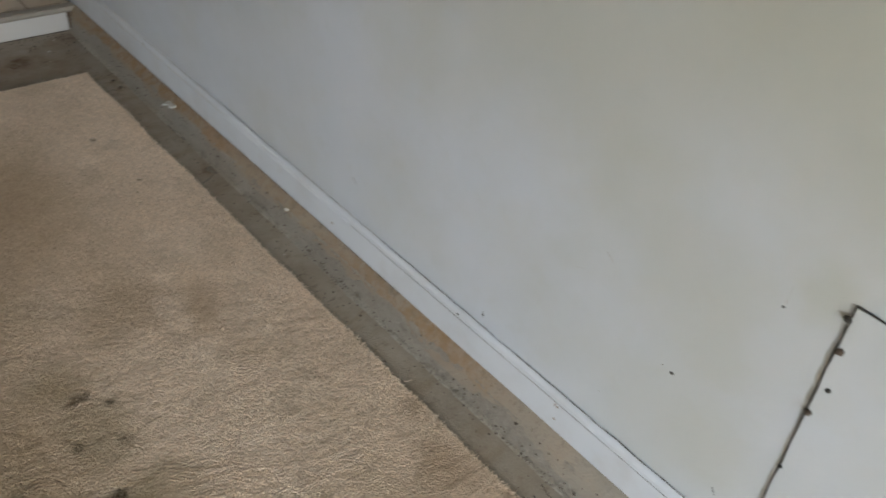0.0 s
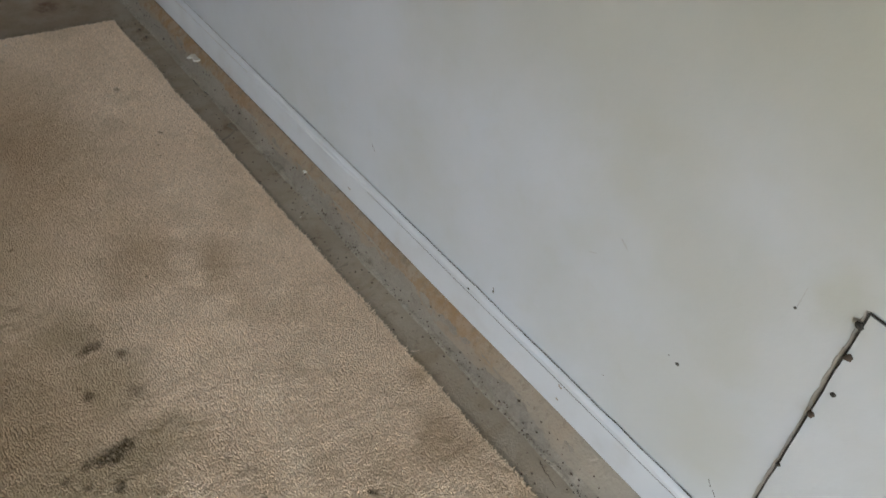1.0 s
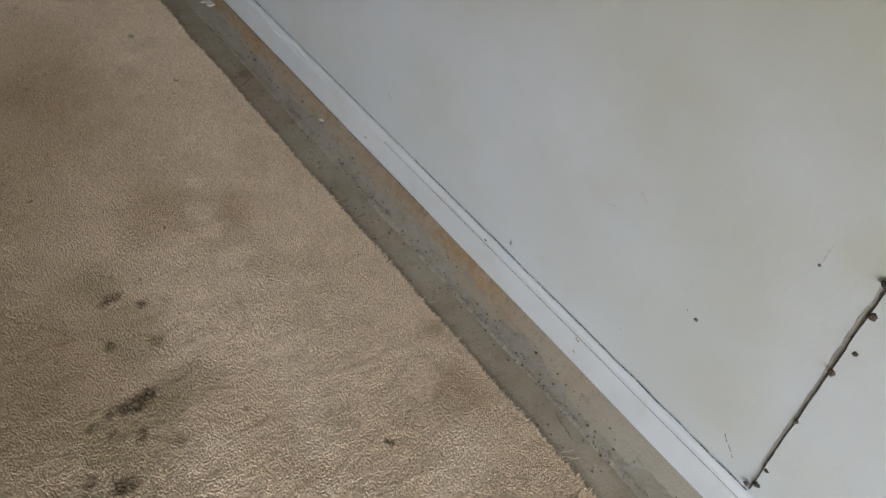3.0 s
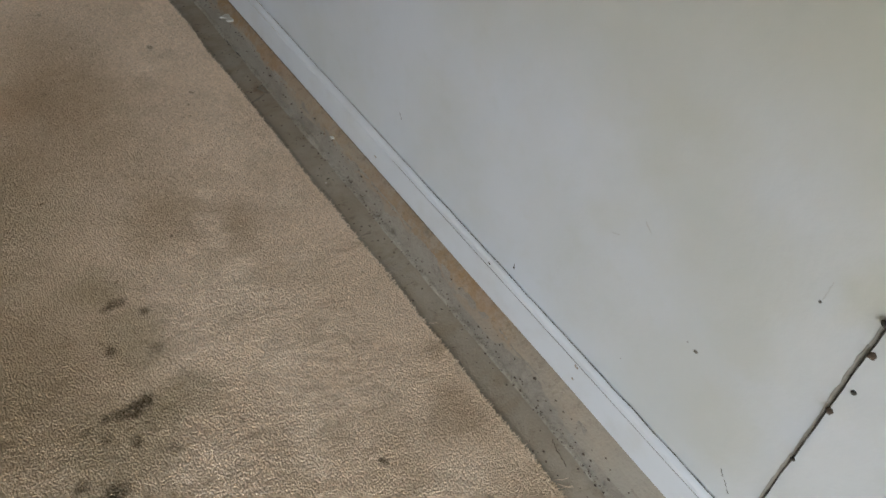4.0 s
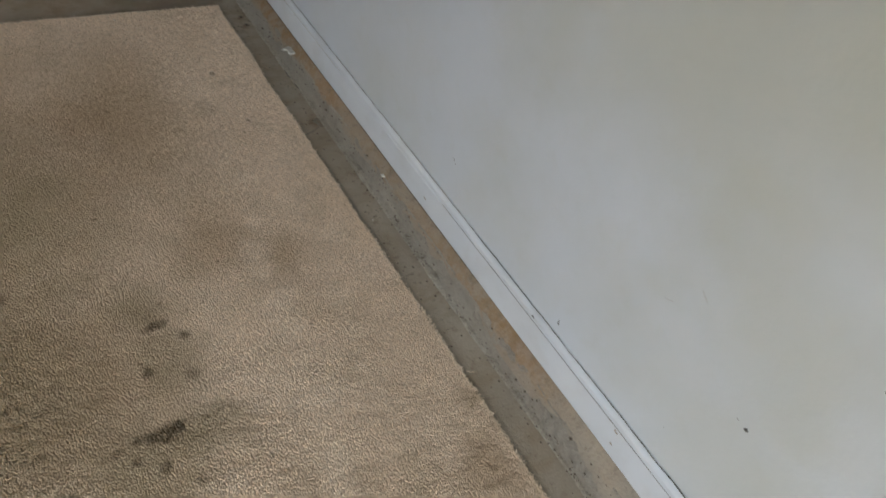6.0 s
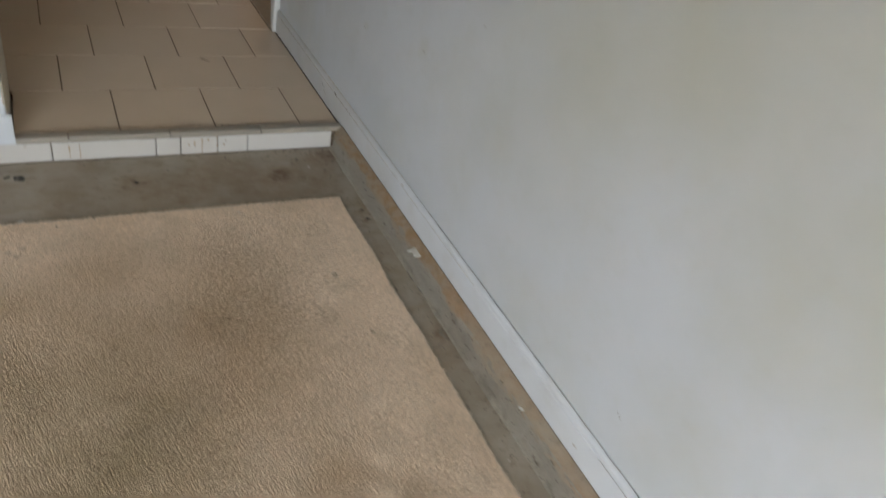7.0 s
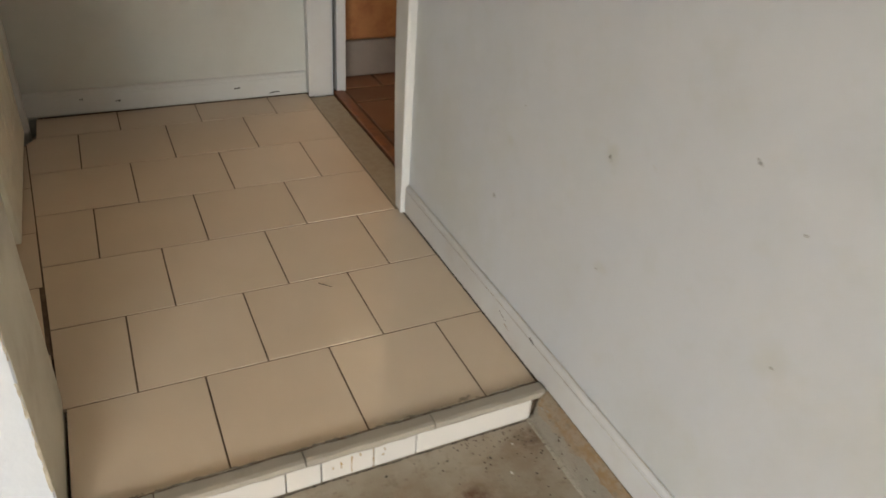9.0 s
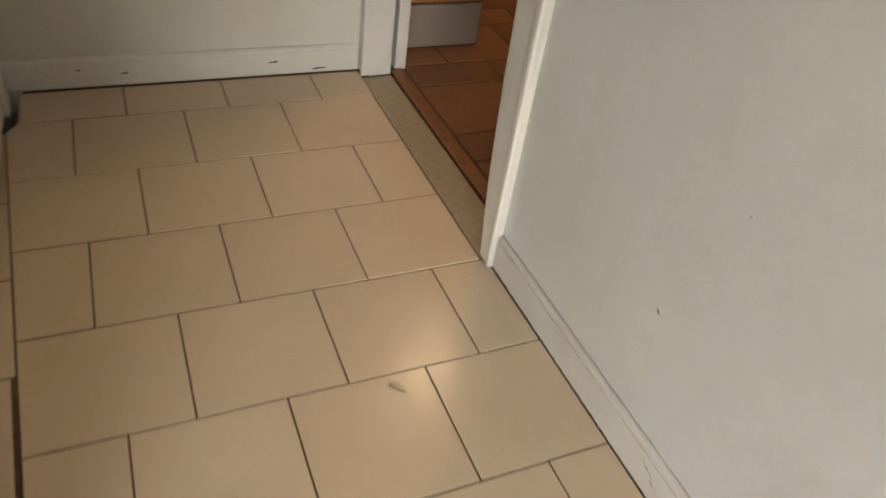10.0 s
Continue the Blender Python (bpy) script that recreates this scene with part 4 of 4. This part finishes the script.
SCUFFS = ((-0.080, 0.752, -0.088, 0.738, 1), (-0.410, 0.900, -0.424, 0.890, 1), (0.340, 0.446, 0.328, 0.436, 1), (-0.783, 0.850, -0.796, 0.848, 1), (-2.312, 0.483, -2.328, 0.491, 0), (-2.360, 0.552, -2.378, 0.541, 0),
          (-1.681, 0.297, -1.693, 0.285, 1), (-2.636, 0.690, -2.639, 0.655, 0), (-2.690, 0.255, -2.700, 0.243, 1), (-2.706, 0.240, -2.716, 0.231, 1), (-2.719, 0.226, -2.725, 0.222, 1),
          (-2.138, 0.224, -2.143, 0.210, 1), (-0.20, 0.785, -0.215, 0.776, 0), (-0.655, 1.094, -0.668, 1.088, 0), (-0.690, 1.106, -0.706, 1.096, 0))
for k, (ya, za, yb, zb, dark) in enumerate(SCUFFS):
    part("scuff", ribbon(wavy((0, ya, za), (0, yb, zb), 7, 0.002, 0.9, k), 0.0016 if dark else 0.0012, 0.0004, (-1, 0, 0), 0.7, k), scuff_dark if dark else faint_mark, wall_east)
for k, (x, z) in enumerate(((-1.194, 0.264), (-1.185, 0.195))):
    ob = part("nail_hole", blob_mesh(0.0025, 1.0, k + 40), dark_metal, wall_north, smooth=True)
    ob.scale, ob.location = (1, 0.35, 1), (x, -0.0363, z)
for k, (y, z, ln) in enumerate(((-2.081, 0.179, 0.006), (-2.378, 0.124, 0.006), (-2.372, 0.161, 0.008), (-1.621, 0.127, 0.01), (0.213, 0.150, 0.035), (0.060, 0.176, 0.02), (0.18, 0.13, 0.025), (-0.6, 0.18, 0.01))):
    part("chip", ribbon(wavy((-0.0137, y, z), (-0.0137, y - ln, z - 0.3 * ln), 6, 0.002, 0.8, k), 0.004, 0.0006, (-1, 0, 0), 0.8, k), dark_gap if k in (4, 5, 0) else smear, baseboard_east)
for k, (x, z, ln) in enumerate(((-0.819, 0.127, 0.02), (-0.324, 0.134, 0.03), (-0.96, 0.145, 0.012), (-0.15, 0.10, 0.05))):
    part("chip", ribbon(wavy((x, BACK_Y - 0.0137, z), (x - ln, BACK_Y - 0.0137, z - 0.002), 6, 0.002, 0.8, k + 9), 0.005, 0.0006, (0, -1, 0), 0.8, k), dark_gap, baseboard_back)

box_ob = thing("wall_box", "dark grey plastic box fixed to the white wall", "switch box", (0.0, -0.608, 1.243))
part("housing", box(-0.028, -0.0005, -0.062, 0.062, -0.06, 0.06, 0.005, segments=2), grey_plastic, box_ob)
part("cover", box(-0.033, -0.0285, -0.052, 0.052, -0.05, 0.05, 0.002), grey_plastic, box_ob)


# ---- small loose things ----
def chip(name, label, category, material, x, y, z, size, seed, group=""):
    rnd = random.Random(seed)
    b = bmesh.new()
    n = 11
    ring = [(size * rnd.uniform(0.35, 1.2) * math.cos(6.283 * i / n), 0.6 * size * rnd.uniform(0.35, 1.3) * math.sin(6.283 * i / n)) for i in range(n)]
    top = [b.verts.new((u, v, min(0.004, size * rnd.uniform(0.2, 0.45)))) for u, v in ring]
    low = [b.verts.new((u * 1.1, v * 1.1, 0)) for u, v in ring]
    b.faces.new(top)
    b.faces.new(low[::-1])
    for i in range(n):
        b.faces.new((low[i], low[(i + 1) % n], top[(i + 1) % n], top[i]))
    ob = mesh_object(name, b, material)
    ob.matrix_world = pose(x, y, z, 0, 0, rnd.uniform(0, 180))
    return tagged(ob, label, category, group)


for k, (x, y, z, s) in enumerate(((-0.483, -0.437, 0.012, 0.006), (-1.085, -0.372, 0.0, 0.012), (-0.600, -0.385, 0.0, 0.006), (-1.376, -0.231, 0.0, 0.008), (-1.177, -0.094, 0.0, 0.008),
                                  (-0.174, -0.177, 0.0, 0.007), (-0.102, -1.541, 0.0, 0.005), (-0.13, -0.10, 0.0, 0.006), (-0.2, -0.25, 0.0, 0.004))):
    chip("paint_chip", "small white flake of old paint on the floor", "paint chip", chip_white, x, y, z, s * 0.7, k + 1, "paint flakes on the floor")
for k, (x, y, z, s) in enumerate(((-0.033, -1.452, 0.064, 0.013), (-0.031, -0.815, 0.066, 0.033))):
    chip("plaster_crumb", "pale plaster crumb on the kerb's edge", "crumb", chip_white, x, y, z, s, k + 31, "crumbs on the kerb")
for k, (x, y, s) in enumerate(((-1.088, -0.138, 0.034), (-1.118, -0.128, 0.016), (-0.756, -0.205, 0.014), (-0.45, -0.08, 0.007), (-0.30, -0.09, 0.006), (-0.2, -0.12, 0.008), (-0.12, -0.2, 0.006), (-0.9, -0.075, 0.006), (-0.65, -0.14, 0.006), (-0.078, -0.472, 0.011), (-0.078, -0.526, 0.012), (-0.996, -0.43, 0.006), (-0.052, -2.42, 0.006), (-0.058, -2.52, 0.005),
                                  (-0.06, -2.05, 0.004), (-0.056, -2.2, 0.005), (-0.05, -1.75, 0.005))):
    chip("debris_crumb", "dark crumb of debris on the concrete", "crumb", dark_debris, x, y, 0.011 if y == -0.43 else 0.0, s * 0.6, k + 51, "dark crumbs on the floor")

grit_v, grit_f = [], []
rg = random.Random(77)
for k in range(870):
    y = rg.uniform(-2.75, -0.1)
    x = -0.047 + rg.gauss(0, 0.006) if rg.random() < 0.75 else rg.uniform(-0.125, -0.06)
    s = rg.uniform(0.0012, 0.0032) * (1.5 if rg.random() < 0.08 else 1)
    z = max(0.0, (x + 0.050) * 0.6) if x > -0.050 else 0.0
    if k >= 690:
        y, x, s = rg.uniform(-2.7, -1.55), -0.049 + rg.gauss(0, 0.005), rg.uniform(0.0015, 0.0034)
        z = max(0.0, (x + 0.050) * 0.8) + 0.003
    elif k >= 620:
        x, y, z = -0.06 - abs(rg.gauss(0, 0.14)), -0.05 - abs(rg.gauss(0, 0.06)), 0.0
        s *= 0.9
    elif k % 4 == 0:
        u = rg.random()
        x, z = -0.045 + 0.010 * u, 0.014 + 0.048 * u
    i0 = len(grit_v)
    grit_v += [(x - s, y, z), (x, y - s * rg.uniform(0.6, 1.6), z), (x + s, y, z), (x, y + s * rg.uniform(0.6, 1.6), z), (x, y, z + s * 1.1)]
    grit_f += [(i0, i0 + 1, i0 + 4), (i0 + 1, i0 + 2, i0 + 4), (i0 + 2, i0 + 3, i0 + 4), (i0 + 3, i0, i0 + 4)]
grit_me = bpy.data.meshes.new("grit")
grit_me.from_pydata(grit_v, [], grit_f)
grit_me.materials.append(twig_brown)
tagged(new("grit", grit_me), "dark scattered grit along the foot of the kerb", "grit", kind="stuff")

fibre = ribbon(wavy((-0.066, -2.430, 0.0012), (-0.083, -2.492, 0.0012), 14, 0.010, 0.16, 44, axis=0), 0.0011, 0.0008, (0, 0, 1), 0.2, 2)
tagged(mesh_object("fibre", fibre, twig_brown), "thin curved dark fibre lying on the concrete", "fibre")
threads = [((-0.128, -2.50, 0.006), (-0.106, -2.515, 0.016)), ((-0.130, -2.51, 0.006), (-0.112, -2.535, 0.020)), ((-0.129, -2.52, 0.006), (-0.104, -2.53, 0.008)), ((-0.128, -2.06, 0.006), (-0.112, -2.07, 0.012))]
for k, (p, q) in enumerate(threads):
    part("thread", ribbon(wavy(p, q, 8, 0.003, 0.4, k + 70, axis=1), 0.0008, 0.0004, (0, 0, 1), 0.2, k), carpet_pile, carpet_ob, "loose pale carpet thread" if k == 0 else "")

twig = bmesh.new()
bmesh.ops.create_cone(twig, segments=6, radius1=0.0016, radius2=0.0011, depth=0.042, cap_ends=True, matrix=pose(-0.393, 0.571, L + 0.0022, 90, 0, 46))
tagged(mesh_object("twig", twig, twig_brown), "short dark twig lying on a cream tile", "twig")

# ---- tiles and other pieces ----
tile_meshes = {}


def piece(name, w, d, h, material, parent, x, y, z, bevel=0.0007):
    """A slab w by d by h whose top's middle lies at (x, y, z); alike slabs share one mesh."""
    key = (name, round(w, 3), round(d, 3), round(h, 3))
    if key not in tile_meshes:
        b = box(-w / 2, w / 2, -d / 2, d / 2, -h, 0, bevel)
        me = bpy.data.meshes.new(name)
        b.to_mesh(me)
        b.free()
        me.materials.append(material)
        tile_meshes[key] = me
    ob = new(name, tile_meshes[key])
    ob.parent = parent
    ob.location = (x, y, z)
    return ob


PITCH, GAP = 0.308, 0.0045
rnd = random.Random(12)
ROW_JOINTS = [(-0.777, -0.464, -0.158), (-0.932, -0.621, -0.310), (-0.803, -0.487, -0.172), (-0.977, -0.661, -0.344), (-0.836, -0.518, -0.200), (-0.998, -0.673, -0.361), (-0.842, -0.527, -0.213)]
ROW_RIGHT = [-0.0142, -0.0142, -0.0150, -0.032, -0.032, -0.032, -0.03]


def left_line(y):
    return -1.0985 - 0.052 * (y - 0.31) if y > 0.31 else -1.0885


def wedge(x_left, x_right, y0, y1, parent, z):
    """A tile cut to slanting sides; x_left and x_right give x for a y."""
    bm = box(-1, 1, y0, y1, z - 0.012, z)
    for v in bm.verts:
        v.co.x = x_left(v.co.y) if v.co.x < 0 else x_right(v.co.y)
    bmesh.ops.bevel(bm, geom=bm.edges[:], offset=0.0007, segments=1, affect="EDGES", profile=0.5)
    return part("tile", bm, cream_tile, parent)


def corner_tile(x_right, y0, y1, z):
    """A tile with one corner clipped off beside the casing."""
    bm = bmesh.new()
    ring = [(left_line(y0), y0), (x_right, y0), (x_right, y1), (-1.146, y1), (left_line(y1 - 0.045), y1 - 0.045)]
    face = bm.faces.new([bm.verts.new((x, y, z - 0.012)) for x, y in ring])
    up = bmesh.ops.extrude_face_region(bm, geom=[face])["geom"]
    bmesh.ops.translate(bm, verts=[v for v in up if isinstance(v, bmesh.types.BMVert)], vec=(0, 0, 0.012))
    bmesh.ops.recalc_face_normals(bm, faces=bm.faces[:])
    part("tile", bm, cream_tile, landing)


for k, joints in enumerate(ROW_JOINTS):
    y0 = k * PITCH + (0.002 if k == 0 else GAP / 2)
    y1 = min((k + 1) * PITCH - GAP / 2, BACK_Y - 0.0205)
    xs = [*joints, ROW_RIGHT[k]]
    if k == 0:
        wedge(lambda y: -1.0850, lambda y: joints[0] - GAP / 2, y0, y1, landing, L)
    else:
        z = L + rnd.uniform(-0.0005, 0.0005)
        if k == 5:
            corner_tile(joints[0] - GAP / 2, y0, y1, z)
        else:
            wedge(left_line if k < 5 else (lambda y: -1.143), lambda y: joints[0] - GAP / 2, y0, y1, landing, z)
    for i in range(len(xs) - 1):
        a = xs[i] + GAP / 2
        b = xs[i + 1] - (GAP / 2 if i < len(xs) - 2 else 0)
        t = piece("tile", b - a, y1 - y0, 0.012, cream_tile, landing, (a + b) / 2, (y0 + y1) / 2, L + rnd.uniform(-0.0006, 0.0006))
        t.rotation_euler = (radians(rnd.uniform(-0.22, 0.22)), radians(rnd.uniform(-0.22, 0.22)), 0)
for ya, yb, slack in ((0.366, 0.518, 0.006), (0.523, 0.822, 0.014), (0.827, 1.131, 0.005), (1.136, 1.44, 0.004), (1.445, 1.79, 0.004)):
    wedge(lambda y: -1.30, lambda y: left_line(y) - slack, ya, yb, landing, L - 0.001)

RISER = [-1.141, -0.986, -0.671, -0.591, -0.467, -0.362, -0.047]
for a, b in zip(RISER, RISER[1:]):
    r = part("riser_tile", box(a + 0.0016, b - 0.0016, STEP_Y, STEP_Y + 0.0115, 0.001, 0.0695, 0.0012), riser_tile_mat, landing)
for k, (x, za, zb, w) in enumerate(((-0.520, 0.058, 0.006, 0.003), (-0.545, 0.050, 0.03, 0.004), (-0.565, 0.04, 0.034, 0.004), (-0.50, 0.062, 0.05, 0.004), (-0.44, 0.055, 0.045, 0.006), (-0.445, 0.036, 0.032, 0.005),
                                    (-0.935, 0.055, 0.01, 0.003), (-0.905, 0.058, 0.008, 0.003), (-1.06, 0.062, 0.054, 0.004), (-0.468, 0.068, 0.0, 0.003))):
    part("drip", ribbon(wavy((x, STEP_Y, za), (x, STEP_Y, zb), 6, 0.002, 0.7, k, axis=0), w, 0.0004, (0, -1, 0), 0.8, k), dried_glue, landing, "brown glue drip" if k == 0 else "")


def nosing(a, b, seed):
    prof = [(-0.020, 0.0), (-0.020, -0.012), (0.010, -0.018), (0.016, -0.016), (0.019, -0.008), (0.016, 0.0015), (0.008, 0.004), (-0.016, 0.0045)]
    return sweep(prof, steps(a, b, 0.012), lambda u, v, s, i: (s, -0.030 - u + (0.0022 * n3(s * 30, i, seed) if 2 < i < 7 else 0.003 * n3(s * 20, seed, 1) * (i in (0, 7))), L + 0.0055 + v + 0.0015 * n3(s * 26, i * 2, seed)), close=True)


for k, (a, b) in enumerate(((-1.085, -0.936), (-0.933, -0.628), (-0.625, -0.319), (-0.316, -0.014))):
    part("nosing", nosing(a, b, k * 3.3), nosing_stone, landing, "chipped beige stone nosing" if k == 0 else "", smooth=False)

for k, (xa, xb, y, w) in enumerate(((-0.93, -0.72, -0.0075, 0.0035), (-0.66, -0.50, -0.0085, 0.004), (-0.45, -0.30, -0.007, 0.004), (-0.30, -0.19, -0.009, 0.003), (-0.19, -0.05, -0.0075, 0.002), (-1.07, -0.95, -0.008, 0.003))):
    part("dirt", ribbon(wavy((xa, y, L + 0.0103), (xb, y, L + 0.0103), 26, 0.004, 0.35, k + 30, axis=1), w, 0.0004, (0, 0, 1), 0.9, k), damp, landing, "brown dirt in the worn joint" if k == 0 else "")
for k, (x, y, r) in enumerate(((-0.215, 0.010, 0.012), (-0.20, 0.014, 0.008), (-0.228, 0.006, 0.007), (-0.18, 0.004, 0.006))):
    ob = part("dirt", blob_mesh(r, 1.0, k + 60), smear, landing, smooth=True)
    ob.scale, ob.location = (1, 0.6, 0.06), (x, y, L)

KROWS = [0.20, 0.54, 0.71, 1.04, 1.38, 1.55, 1.89, 2.06, 2.40, 2.57, 2.91, 3.25]
KOFF = [0.30, 0.52, 0.40, 0.30, 0.42, 0.53, 0.522, 0.357, 0.52, 0.40, 0.52]
for k in range(len(KROWS) - 1):
    xs = [0.158] + [KOFF[k] + 0.335 * i for i in range(5)] + [2.19]
    for a, b in zip(xs, xs[1:]):
        if b - a > 0.03:
            piece("tile", b - a - 0.014, KROWS[k + 1] - KROWS[k] - 0.014, 0.012, terracotta, kitchen_floor, (a + b) / 2, (KROWS[k] + KROWS[k + 1]) / 2, 0.0745, 0.003)
